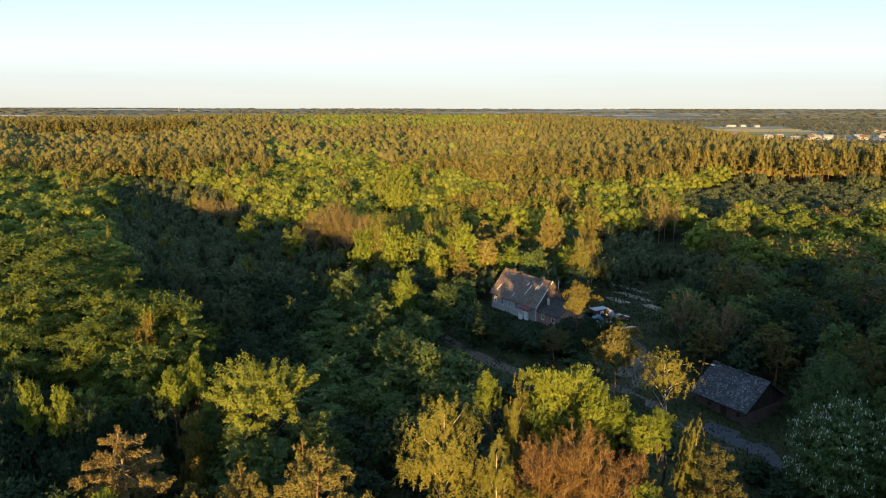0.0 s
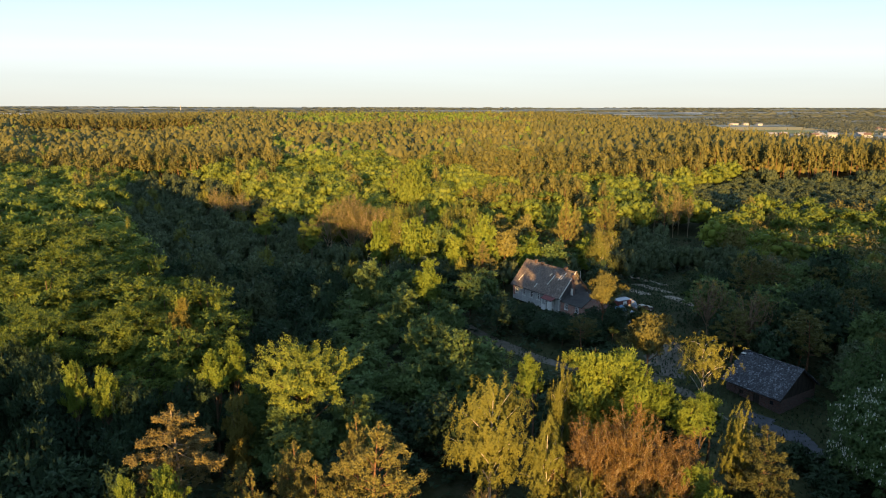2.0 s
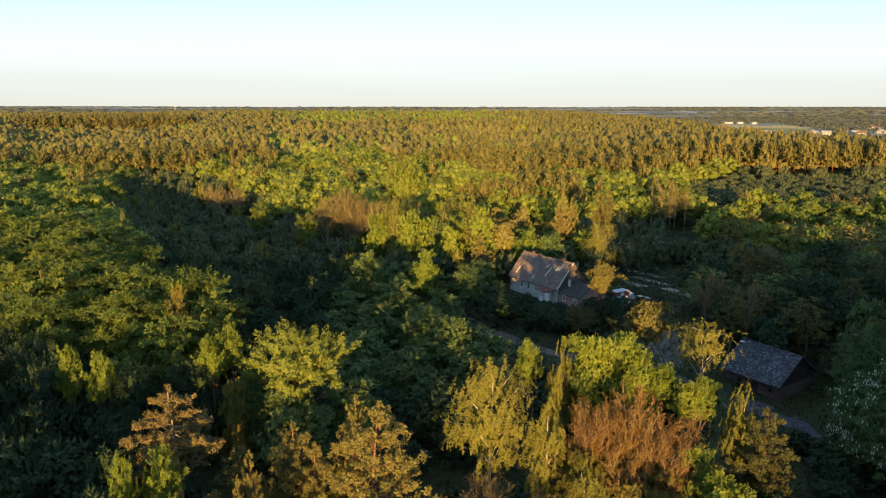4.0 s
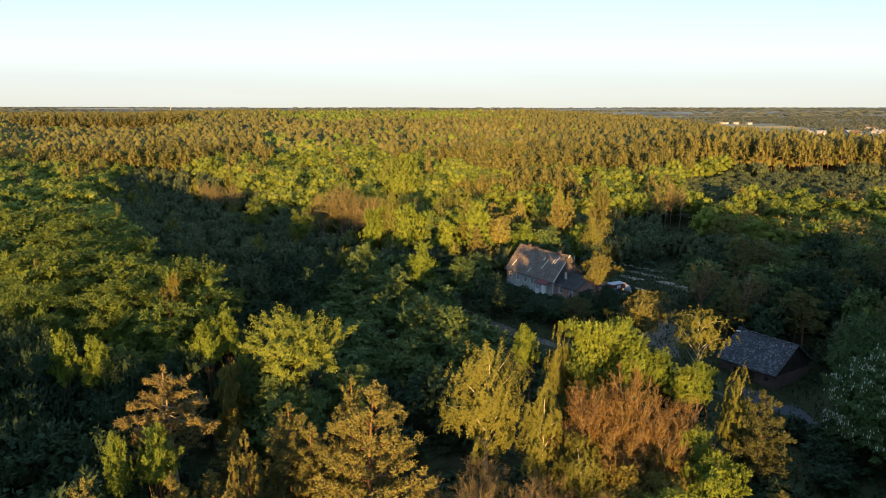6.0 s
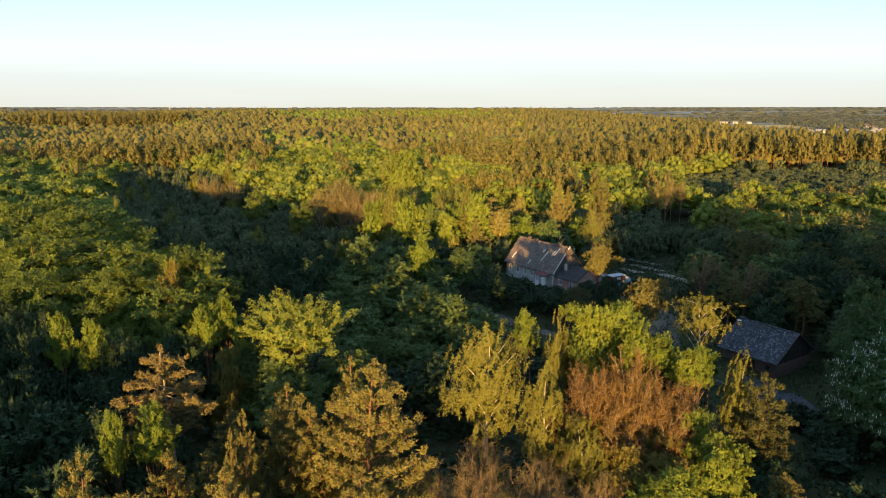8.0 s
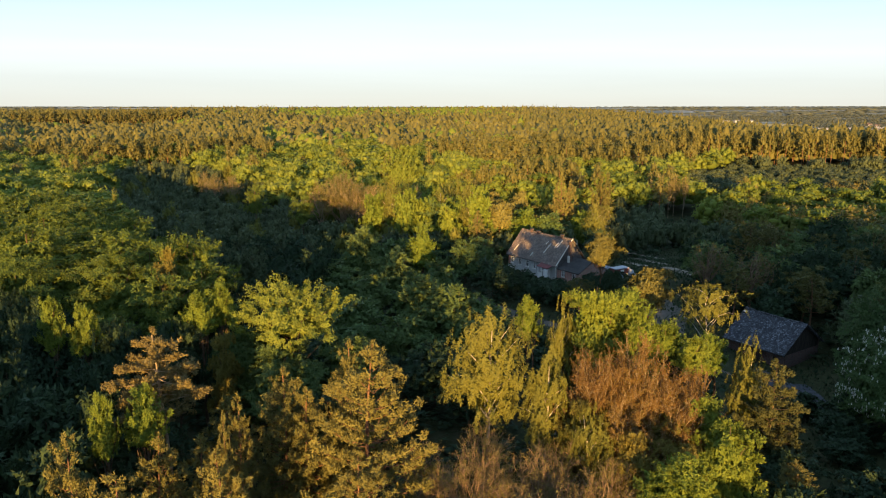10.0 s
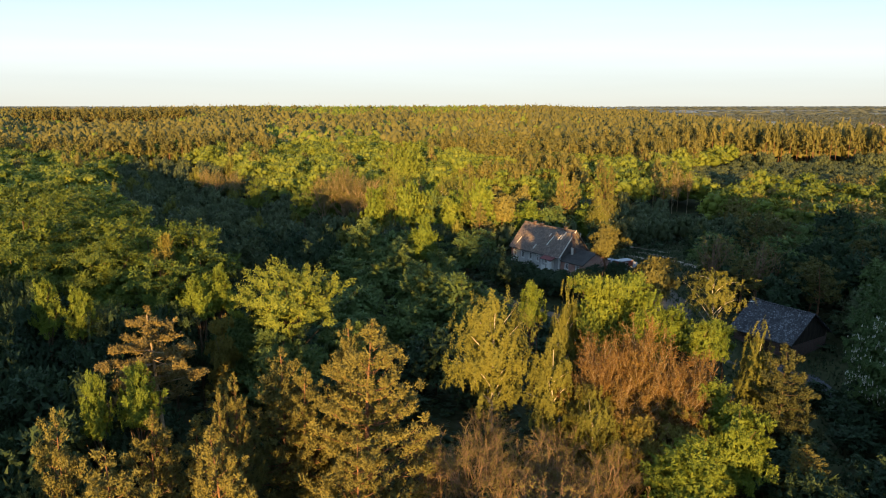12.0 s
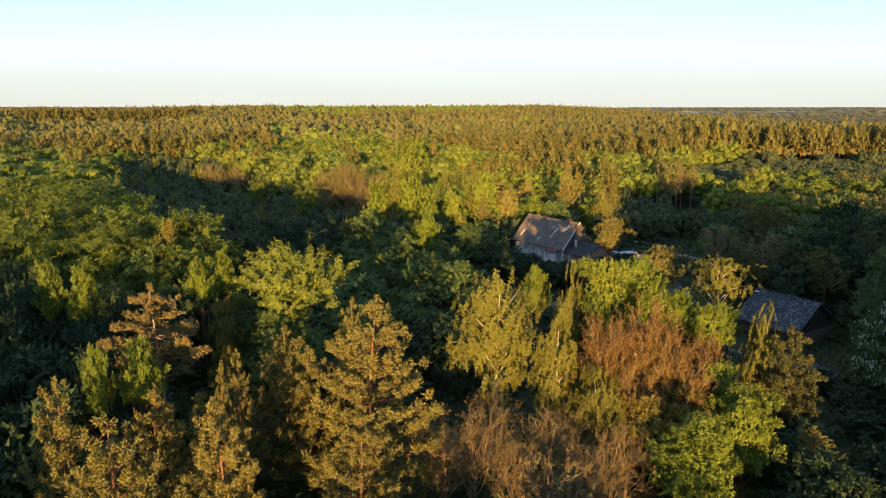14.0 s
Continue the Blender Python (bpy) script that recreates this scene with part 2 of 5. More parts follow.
    return p


def dome_points(rng, n, low=-0.45):
    """Spread directions over the upper part of a ball."""
    k = np.arange(n) + 0.5
    z = low + (1 - low) * k / n
    t = k * 2.399963 + rng.uniform(0, 6.28)
    r = np.sqrt(np.maximum(0, 1 - z * z))
    d = np.stack([r * np.cos(t), r * np.sin(t), z], 1)
    return unit(d + rng.normal(size=(n, 3)) * 0.12)


def lump(rng, around, rings, leaves, leaf, base, pointed, rough, heart=False, inner=0.82):
    """A far tree of height 1 and width 1: an uneven mass of foliage with loose sprays all over it."""
    k = rng.uniform(0, 6.28, 8)

    def place(t, u):
        """The surface at the turn t and the height u from the skirt (0) to the top (1)."""
        w = np.sqrt(np.clip(1 - (np.clip(u, 0, 1) * 1.02 - 0.3) ** 2 / 0.52, 0.002, 1)) * (1 - pointed) + (1 - u) ** 0.8 * pointed
        w = w * (1 + rough * (np.sin(2 * t + k[0] + 4 * u) * 0.5 + np.sin(3 * t - 7 * u + k[1]) * 0.6 + np.sin(5 * t + 9 * u + k[2]) * 0.45))
        z = base + (1 - base) * (u + rough * 0.25 * np.sin(3 * t + k[3]) * (1 - u))
        return np.stack([0.5 * w * np.cos(t), 0.5 * w * np.sin(t), z], -1)

    u = np.linspace(0, 0.96, rings + 1)[:, None] * np.ones((1, around))
    t = np.arange(around)[None] * 2 * math.pi / around + 0.3 * np.arange(rings + 1)[:, None]
    v = place(t, u).reshape(-1, 3) * np.array([inner, inner, inner + 0.12])
    f = []
    for r in range(rings):
        for a in range(around):
            p, q = r * around + a, r * around + (a + 1) % around
            f += [(p, q, q + around), (p, q + around, p + around)]
    v = np.concatenate([v, [(v[-around:, 0].mean(), v[-around:, 1].mean(), v[-around:, 2].max() + 0.02)]])
    f += [(rings * around + a, rings * around + (a + 1) % around, len(v) - 1) for a in range(around)]
    if heart:
        v = np.array([(0.18, 0, 0.3), (0, 0.18, 0.3), (-0.18, 0, 0.3), (0, -0.18, 0.3), (0, 0, 0.55), (0, 0, 0.1)])
        f = [(0, 1, 4), (1, 2, 4), (2, 3, 4), (3, 0, 4), (1, 0, 5), (2, 1, 5), (3, 2, 5), (0, 3, 5)]
    heap = Heap()
    heap.add(v, f)
    uu = 1 - rng.random(leaves) ** 0.8
    tt = rng.uniform(0, 6.28, leaves)
    p = place(tt, uu) * rng.uniform(0.82, 1.16, leaves)[:, None] ** np.array([1, 1, 0.4])
    out = unit(p * np.array([1, 1, 0]) * 1.6 + np.stack([0 * uu, 0 * uu, uu * 0.55], 1))
    cards(heap, rng, p - out * leaf * 0.15, out * 0.5 + rng.normal(size=(leaves, 3)) * 0.5 + (0, 0, 0.3), leaf * rng.uniform(0.6, 1.4, leaves), leaf * 0.85 * rng.uniform(0.6, 1.2, leaves), out + (0, 0, 0.25), 0.32)
    return heap.arrays()


def fan(rng, heap, root, way, square, face, long, n, leaf, loose, hand=0.42, slim=0.62):
    """Sprays of leaves: each is a flat hand of five fingers from root along way, lying square to one direction, with leaves that turn to face another."""
    who = np.repeat(np.arange(len(root)), n)
    m = len(who)
    way = unit(way)
    side = unit(np.cross(square, way))
    square = np.cross(way, side)
    finger = rng.integers(-2, 3, m)
    turn = finger * hand + rng.normal(size=m) * 0.07
    u = rng.random(m) ** 0.75
    r = u * (1 - 0.13 * np.abs(finger)) * long[who]
    d = way[who] * np.cos(turn)[:, None] + side[who] * np.sin(turn)[:, None]
    p = root[who] + d * r[:, None] - square[who] * (0.16 * long[who] * u ** 2)[:, None] + rng.normal(size=(m, 3)) * (0.05 * long[who])[:, None]
    cards(heap, rng, p, d + rng.normal(size=(m, 3)) * 0.42, leaf * rng.uniform(0.6, 1.3, m), leaf * slim * rng.uniform(0.7, 1.2, m), square[who] * 0.35 + face[who], loose)


def broadleaf(rng, H=16.0, W=9.0, n=5000, leaf=0.42, sprays=130, base=0.12, long=0.19, rise=0.35, limbs=14, loose=0.5, core=0.7, lobes=0.12, low=-0.3, vase=0.0, peak=0.0, hand=0.3, uneven=0.26, boughs=0):
    """A tree in leaf: limbs, and a domed crown of many flat sprays over a dense heart. rise: how far the sprays point up; vase and peak: how far the crown narrows downwards and upwards; boughs: how many umbrellas the sprays gather in."""
    wood, crown = Heap(), Heap()
    lean = rng.normal(size=2) * 0.02 * H
    if limbs:
        tube(wood, bend(rng, (0, 0, -0.6), (*lean, H * 0.86), 6, 0.02), np.linspace(0.017, 0.003, 6) * H, 6)
    c0 = np.array([*(lean * 0.5), H * (base + (1 - base) * 0.4)])
    up, down = H - c0[2], c0[2] - base * H
    k = rng.uniform(0, 6.28, 6)

    def shape(d):
        t = np.arctan2(d[:, 1], d[:, 0])
        w = 1 + lobes * (np.sin(3 * t + k[0] + 2 * d[:, 2]) + 0.8 * np.sin(5 * t + k[1] - 4 * d[:, 2]) + 0.7 * np.sin(2 * t + 6 * d[:, 2] + k[2]))
        w = w * (1 - vase * np.clip(0.5 - d[:, 2], 0, 1)) * (1 - peak * np.clip(d[:, 2] + 0.15, 0, 1))
        return np.stack([d[:, 0] * W / 2 * w, d[:, 1] * W / 2 * w, np.where(d[:, 2] > 0, d[:, 2] * up * (0.85 + 0.15 * w), d[:, 2] * down)], 1)

    size = W * long * rng.uniform(0.65, 1.3, sprays)
    if boughs:
        each = sprays // boughs
        sprays = each * boughs
        size = size[:sprays]
        home = np.repeat(shape(dome_points(rng, boughs, low)) * rng.uniform(0.84 - uneven * 0.6, 0.84, boughs)[:, None], each, axis=0)
        d = np.concatenate([dome_points(rng, each, 0.0) for _ in range(boughs)])
        wide = np.repeat(W * 0.62 / math.sqrt(boughs) * rng.uniform(0.8, 1.25, boughs), each)
        ell = home + d * wide[:, None] * np.array([1, 1, 0.5])
        flat = unit(d * np.array([1, 1, 0.2]) * 0.75 + unit(home) * np.array([1, 1, 0.25]) * 0.6)
        depth = np.ones(sprays)
    else:
        ell = shape(dome_points(rng, sprays, low))
        depth = rng.uniform(1.04 - uneven, 1.04, sprays)
        flat = unit(ell * np.array([1, 1, 0.25]))
    way = unit(flat * (1 - 0.5 * rise) + np.array([0, 0, 1]) * rise + rng.normal(size=ell.shape) * 0.22)
    root = c0 + ell * depth[:, None] - way * (size * 0.75)[:, None]
    square = flat * np.array([1, 1, 0]) * 0.65 + np.array([0, 0, 0.75]) + rng.normal(size=ell.shape) * 0.25
    fan(rng, crown, root, way, square, unit(ell * np.array([1, 1, 0.5])) * 0.62 + (0, 0, 0.2), size, max(2, int(n * 0.74) // sprays), leaf, loose, hand)
    if core:
        m = int(n * 0.26)
        q = dome_points(rng, m, -0.7)
        p = c0 + shape(q) * (core * rng.uniform(0.55, 1.0, m))[:, None]
        big = leaf * 1.25 + 0.012 * W
        cards(crown, rng, p, rng.normal(size=(m, 3)), big * rng.uniform(0.7, 1.2, m), big * 0.8, q + (0, 0, 0.2), 0.5)
    for j in rng.permutation(sprays)[:limbs]:
        z = rng.uniform(base * 0.8, 0.7) * min(H, root[j][2] / 0.8)
        tube(wood, bend(rng, (lean[0] * z / H, lean[1] * z / H, z), root[j] + way[j] * size[j] * 0.4, 4, 0.06, 0.06), np.array([0.0062, 0.0045, 0.0028, 0.0008]) * H, 4)
    return wood, crown


def ball_net(around, rings):
    """Points and three-cornered faces of a unit ball."""
    v = [(0, 0, -1)]
    for r in range(1, rings):
        a = -math.pi / 2 + math.pi * r / rings
        v += [(math.cos(a) * math.cos(t), math.cos(a) * math.sin(t), math.sin(a)) for t in (np.arange(around) + 0.5 * (r % 2)) * 2 * math.pi / around]
    v.append((0, 0, 1))
    f = []
    for i in range(around):
        j = (i + 1) % around
        f.append((0, 1 + j, 1 + i))
        for r in range(rings - 2):
            p = 1 + r * around
            f += [(p + i, p + j, p + around + j), (p + i, p + around + j, p + around + i)]
        p = 1 + (rings - 2) * around
        f.append((p + i, p + j, len(v) - 1))
    return np.array(v, float), np.array(f)


def pine(rng, H=17.0, W=6.0, n=4200, leaf=0.5, whorls=13, base=0.2, peak=1.0, limbs=True, flat=0.0, loose=0.35, tuft=0.5, bare=0.35):
    """A pine: whorls of boughs that carry upright tufts of needles. peak: 1 tapers to a point, 0 is a rounded top; bare: the inner share of a bough without needles."""
    wood, crown = Heap(), Heap()
    lean = rng.normal(size=2) * 0.02 * H
    if limbs:
        tube(wood, bend(rng, (0, 0, -0.6), (*lean, H * 0.97), 7, 0.012), np.linspace(0.0135, 0.002, 7) * H, 6)
    rows = []
    for k in range(whorls):
        s = (k + rng.uniform(0, 0.6)) / whorls
        z = H * (base + (1 - base) * s * 0.95)
        taper = (1 - s) ** 0.8 * peak + math.sqrt(max(0, 1 - (s * 1.02 - 0.25) ** 2 / 0.62)) * (1 - peak)
        reach = W / 2 * max(0.09, taper) * (0.75 if s < 0.1 else 1)
        spin = rng.uniform(0, 6.28)
        count = int(rng.integers(5, 8)) if s < 0.8 else 4
        for j in range(count):
            rows.append((z + rng.uniform(-0.3, 0.3), reach * rng.choice((0.55, 0.8, 0.95, 1.05, 1.2)), spin + j * 6.28 / count + rng.uniform(-0.3, 0.3), s))
    rows.append((H * 0.93, 0.35, 0.0, 1.0))
    weight = np.array([r[1] ** 1.25 + 0.35 for r in rows])
    per = 42
    at, axis, wide = [], [], []
    for (z, reach, t, s), w in zip(rows, weight):
        a = np.array([lean[0] * z / H, lean[1] * z / H, z])
        rise = (0.28 + 0.75 * s) * (1 - flat)
        b = a + np.array([math.cos(t), math.sin(t), rise]) * reach
        if s == 1.0:
            b = a + np.array([0, 0, H * 0.06])
        path = bend(rng, a, b, 4, 0.04, -0.1 * (1 - flat))
        if limbs and (n > 6000 or rng.random() < 0.35):
            tube(wood, path, np.array([0.0042, 0.0032, 0.002, 0.0007]) * H * (1.2 - s), 4)
        m = max(1, round(n / per * w / weight.sum()))
        u = bare + (1.04 - bare) * rng.random(m) ** 0.7
        lo = np.clip((u * 3).astype(int), 0, 2)
        side = np.array([-math.sin(t), math.cos(t), 0])
        p = path[lo] + (path[lo + 1] - path[lo]) * (u * 3 - lo)[:, None]
        p = p + side * (rng.normal(size=m) * 0.2 * reach * (1.15 - u))[:, None] + rng.normal(size=(m, 3)) * 0.1
        at.append(p + (0, 0, 0.1))
        axis.append(unit(b - a) * 0.55 + np.array([0, 0, 0.75 * (1 - 0.5 * flat)]) + rng.normal(size=(m, 3)) * 0.3)
        wide.append(np.full(m, tuft * (0.8 + 0.05 * reach)) * rng.uniform(0.7, 1.25, m))
    at, axis, wide = np.concatenate(at), unit(np.concatenate(axis)), np.concatenate(wide)
    who = np.repeat(np.arange(len(at)), per)
    m = len(who)
    g = unit(rng.normal(size=(m, 3)))
    g = unit(g - (g * axis[who]).sum(1, keepdims=True) * axis[who])
    r = rng.random(m) ** 0.6
    p = at[who] + axis[who] * (rng.uniform(-0.1, 1.0, m) * wide[who])[:, None] + g * (r * 0.4 * wide[who])[:, None]
    cards(crown, rng, p, axis[who] * 0.6 + g * 0.7 + rng.normal(size=(m, 3)) * 0.2, leaf * rng.uniform(0.6, 1.25, m), leaf * 0.45 * rng.uniform(0.7, 1.3, m), g * 0.8 + axis[who] * 0.4, loose)
    return wood, crown


def birch(rng, H=15.0, W=7.0, n=3800, leaf=0.3, strands=240, base=0.25, limbs=16, loose=0.42, hang=1.0, stout=1.0):
    """A birch: pale limbs that rise and arch, with hanging strands of small leaves."""
    wood, crown = Heap(), Heap()
    lean = rng.normal(size=2) * 0.03 * H
    if limbs:
        tube(wood, bend(rng, (0, 0, -0.6), (*lean, H * 0.8), 7, 0.02), np.linspace(0.012, 0.0012, 7) * H, 6)
    ends = []
    for k in range(max(limbs, 10)):
        s = (k + 0.5) / max(limbs, 10)
        z = H * (base + 0.5 * s)
        t = k * 2.4 + rng.uniform(-0.4, 0.4)
        a = np.array([lean[0] * z / H, lean[1] * z / H, z])
        reach = W / 2 * (1 - 0.45 * s) * rng.uniform(0.65, 1.05)
        b = a + (math.cos(t) * reach, math.sin(t) * reach, H * rng.uniform(0.16, 0.3) * (1.1 - 0.5 * s))
        b[2] = min(b[2], H * 0.97)
        path = bend(rng, a, b, 5, 0.05, 0.12)
        if limbs:
            tube(wood, path, np.array([0.0046, 0.0032, 0.0018, 0.0007, 0.0002]) * H * stout, 4)
        ends.append(path)
    ends.append(np.linspace((*lean * 0.6, H * 0.6), (*lean, H * 0.95), 5))
    paths = np.stack(ends)
    i, u = rng.integers(0, len(paths), strands), rng.uniform(1.0, 3.999, strands)
    lo = u.astype(int)
    start = paths[i, lo] + (paths[i, lo + 1] - paths[i, lo]) * (u - lo)[:, None] + rng.normal(size=(strands, 3)) * np.array([0.075, 0.075, 0.05]) * W
    who = np.repeat(np.arange(strands), max(1, n // strands))
    m = len(who)
    fall = rng.random(m) ** 0.8 * rng.uniform(0.08, 0.22, strands)[who] * H * hang
    side = rng.normal(size=(strands, 3)) * np.array([1, 1, 0.1]) * 0.28
    p = start[who] + side[who] * fall[:, None] + rng.normal(size=(m, 3)) * 0.13 * (leaf / 0.3)
    p[:, 2] -= fall - 0.45
    p[:, 2] = np.minimum(p[:, 2], H)
    cards(crown, rng, p, rng.normal(size=(m, 3)) * 0.6 + (0, 0, -0.7) + side[who], leaf * rng.uniform(0.6, 1.3, m), leaf * 0.6 * rng.uniform(0.7, 1.2, m), unit(p * np.array([1, 1, 0])) + (0, 0, 0.35), loose)
    return wood, crown


def budding(rng, H=12.0, W=7.0, n=1500, leaf=0.22, limbs=15, base=0.15, twigs=7, sub=5):
    """A tree hardly in leaf: limbs and twigs show, with sparse buds on them."""
    wood, crown = Heap(), Heap()
    lean = rng.normal(size=2) * 0.02 * H
    tube(wood, bend(rng, (0, 0, -0.6), (*lean, H * 0.8), 6, 0.03), np.linspace(0.013, 0.003, 6) * H, 6)
    tips = []
    dirs = dome_points(rng, limbs, 0.05)
    for k in range(limbs):
        z = H * rng.uniform(base, 0.55)
        a = np.array([lean[0] * z / H, lean[1] * z / H, z])
        b = np.array([dirs[k][0] * W / 2 * 0.75, dirs[k][1] * W / 2 * 0.75, H * 0.45 + dirs[k][2] * H * 0.42])
        limb = bend(rng, a, b, 5, 0.07, 0.05)
        tube(wood, limb, np.array([0.006, 0.0048, 0.0036, 0.0024, 0.001]) * H, 4)
        for j in range(twigs):
            u = rng.uniform(0.35, 1.0)
            q = a + (b - a) * u
            e = q + unit(unit(b - a) + rng.normal(size=3) * 0.5 + (0, 0, 0.45)) * rng.uniform(0.1, 0.24) * H * 0.75
            tube(wood, bend(rng, q, e, 3, 0.05), np.array([0.0026, 0.0018, 0.0006]) * H, 3)
            for i in range(sub):
                q2 = q + (e - q) * rng.uniform(0.3, 1)
                e2 = q2 + unit(unit(e - q) + rng.normal(size=3) * 0.6 + (0, 0, 0.35)) * rng.uniform(0.05, 0.12) * H * 0.8
                tube(wood, np.stack([q2, e2]), np.array([0.0014, 0.0004]) * H, 3)
                tips.append((q2, e2))
    tips = np.array(tips)
    w = rng.integers(0, len(tips), n)
    u = rng.uniform(0.1, 1.1, n)[:, None]
    p = tips[w, 0] + (tips[w, 1] - tips[w, 0]) * u + rng.normal(size=(n, 3)) * 0.12
    cards(crown, rng, p, rng.normal(size=(n, 3)) + (0, 0, 0.4), leaf * rng.uniform(0.6, 1.4, n), leaf * 0.6 * rng.uniform(0.7, 1.2, n), rng.normal(size=(n, 3)) + (0, 0, 0.3), 0.5)
    return wood, crown


# kind: builder, its settings, crown material, bark, name, label
KINDS = {
    "beech": (broadleaf, dict(H=17, W=12, sprays=210, long=0.13, rise=0.2, base=0.34, core=0.48, loose=0.42, lobes=0.15, boughs=21), GREEN, BARK, "beech_tree", "broad beech in fresh green spring leaf"),
    "maple": (broadleaf, dict(H=17, W=12, sprays=190, long=0.14, rise=0.55, base=0.56, core=0.5, vase=0.3, loose=0.5, lobes=0.17, hand=0.13, uneven=0.34), MAPLE, BARK, "maple_tree", "wide maple with bright yellow-green pointed sprays"),
    "lime": (broadleaf, dict(H=14, W=8, sprays=130, long=0.18, rise=0.7, base=0.12, core=0.68, lobes=0.2, peak=0.12, hand=0.3, boughs=15), LIME, BARK, "lime_tree", "tree with light yellow-green young leaves"),
    "great_lime": (broadleaf, dict(H=20, W=19, sprays=300, long=0.08, rise=0.5, base=0.1, core=0.78, lobes=0.06, uneven=0.12), MAPLE, BARK, "lime_tree", "great round lime in bright yellow-green leaf"),
    "sapling": (broadleaf, dict(H=16, W=4, sprays=90, long=0.24, rise=0.75, base=0.58, core=0.62, lobes=0.2, peak=0.2), LIME, BARK, "lime_tree", "slender tree with light yellow-green young leaves"),
    "golden": (broadleaf, dict(H=14, W=7, sprays=130, long=0.17, rise=0.8, base=0.1, core=0.66, loose=0.6, boughs=13), GOLD, BARK, "young_oak_tree", "young oak with golden-brown opening leaves"),
    "alder": (broadleaf, dict(H=11, W=10, sprays=150, long=0.15, rise=0.45, base=0.1, core=0.7, lobes=0.15, boughs=17), SHADE_LEAF, BARK, "alder_tree", "dense dark green leafy tree in the shade"),
    "ash": (broadleaf, dict(H=11, W=8, sprays=150, long=0.17, rise=0.35, base=0.04, core=0.7, lobes=0.16, boughs=17), ASH, BARK, "ash_tree", "leafy green ash standing in the shade"),
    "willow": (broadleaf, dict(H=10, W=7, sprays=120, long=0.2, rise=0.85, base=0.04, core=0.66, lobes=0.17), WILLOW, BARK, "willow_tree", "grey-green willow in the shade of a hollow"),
    "chestnut": (broadleaf, dict(H=14, W=13, sprays=300, long=0.1, rise=0.1, base=0.04, core=0.78, lobes=0.06, low=-0.6, loose=0.4, uneven=0.16), CHESTNUT, BARK, "chestnut_tree", "domed horse chestnut with dark green leaves"),
    "rust": (budding, dict(H=13, W=9, limbs=30, twigs=8, sub=6, base=0.12), RUST, PALE_TWIG, "rusty_tree", "tree with thin reddish-brown young leaves"),
    "pine": (pine, dict(W=9.5, base=0.14, whorls=14, bare=0.12, tuft=0.62), PINE, PINE_BARK, "pine_tree", "pointed young pine with olive-gold tufts"),
    "oldpine": (pine, dict(peak=0.15, base=0.42, whorls=9, W=7.5), OLIVE, PINE_BARK, "old_pine_tree", "old pine with a rounded olive crown and reddish trunk"),
    "goldpine": (broadleaf, dict(H=12, W=7, sprays=160, long=0.12, rise=0.5, base=0.44, core=0.84, loose=0.42, lobes=0.2, low=-0.4, boughs=12), PINE, PINE_BARK, "old_pine_tree", "old pine with a round golden crown and bare trunk"),
    "flatpine": (pine, dict(H=18, peak=0.85, base=0.56, whorls=9, W=9, flat=0.9, bare=0.15, tuft=0.5), GINGER, PALE_TWIG, "layered_pine_tree", "thin pine with flat brownish layers of needles"),
    "birch": (birch, dict(H=15.5, W=8, base=0.16, strands=360, hang=0.62), BIRCH, BIRCH_BARK, "birch_tree", "birch with hanging yellow-green twigs and a white trunk"),
    "larch": (pine, dict(H=11, W=7.5, peak=0.8, base=0.03, whorls=18, flat=0.45, bare=0.1), LARCH, BARK, "larch_tree", "olive-brown conifer with drooping fine branches"),
    "openbirch": (birch, dict(H=13.5, W=9, base=0.46, strands=300, hang=0.3, limbs=15, stout=1.15), BIRCH, BIRCH_BARK, "birch_tree", "round-headed birch with bare white lower limbs"),
    "bare": (budding, dict(limbs=24, twigs=6, base=0.04), TAN, TWIG, "budding_tree", "nearly leafless tree with tan budding twigs"),
    "tanbare": (budding, dict(), TAN, PALE_TWIG, "budding_tree", "wide nearly leafless tree with light tan twigs"),
    "bush": (broadleaf, dict(H=5, W=5, base=0.0, sprays=60, long=0.22, rise=0.5, limbs=6, core=0.7, low=-0.1), SHADE_LEAF, BARK, "shrub", "dark green bushy shrub"),
}
MADE = {}


def sizes(kind, detail):
    build, settings, *_ = KINDS[kind]
    s = dict(settings)
    count, leaf = {broadleaf: (20000, 0.25), pine: (27000, 0.235), birch: (24000, 0.18), budding: (8500, 0.14)}[build]
    count, leaf = {"maple": (26000, 0.2), "beech": (26000, 0.23), "chestnut": (24000, 0.28), "goldpine": (22000, 0.2), "great_lime": (30000, 0.42), "sapling": (11000, 0.2), "openbirch": (8500, 0.18), "rust": (24000, 0.17),
                   "bush": (4500, 0.3), "bare": (5200, 0.13), "flatpine": (28000, 0.2)}.get(kind, (count, leaf))
    s["n"], s["leaf"] = int(count * detail), leaf * detail ** -0.42
    if detail < 0.4:
        if build is broadleaf:
            s["limbs"], s["sprays"] = 5, int(s["sprays"] * 0.55)
        if build is budding:
            s["twigs"], s["sub"] = 5, 3
        if build is pine:
            s["tuft"] = 0.75
    return build, s


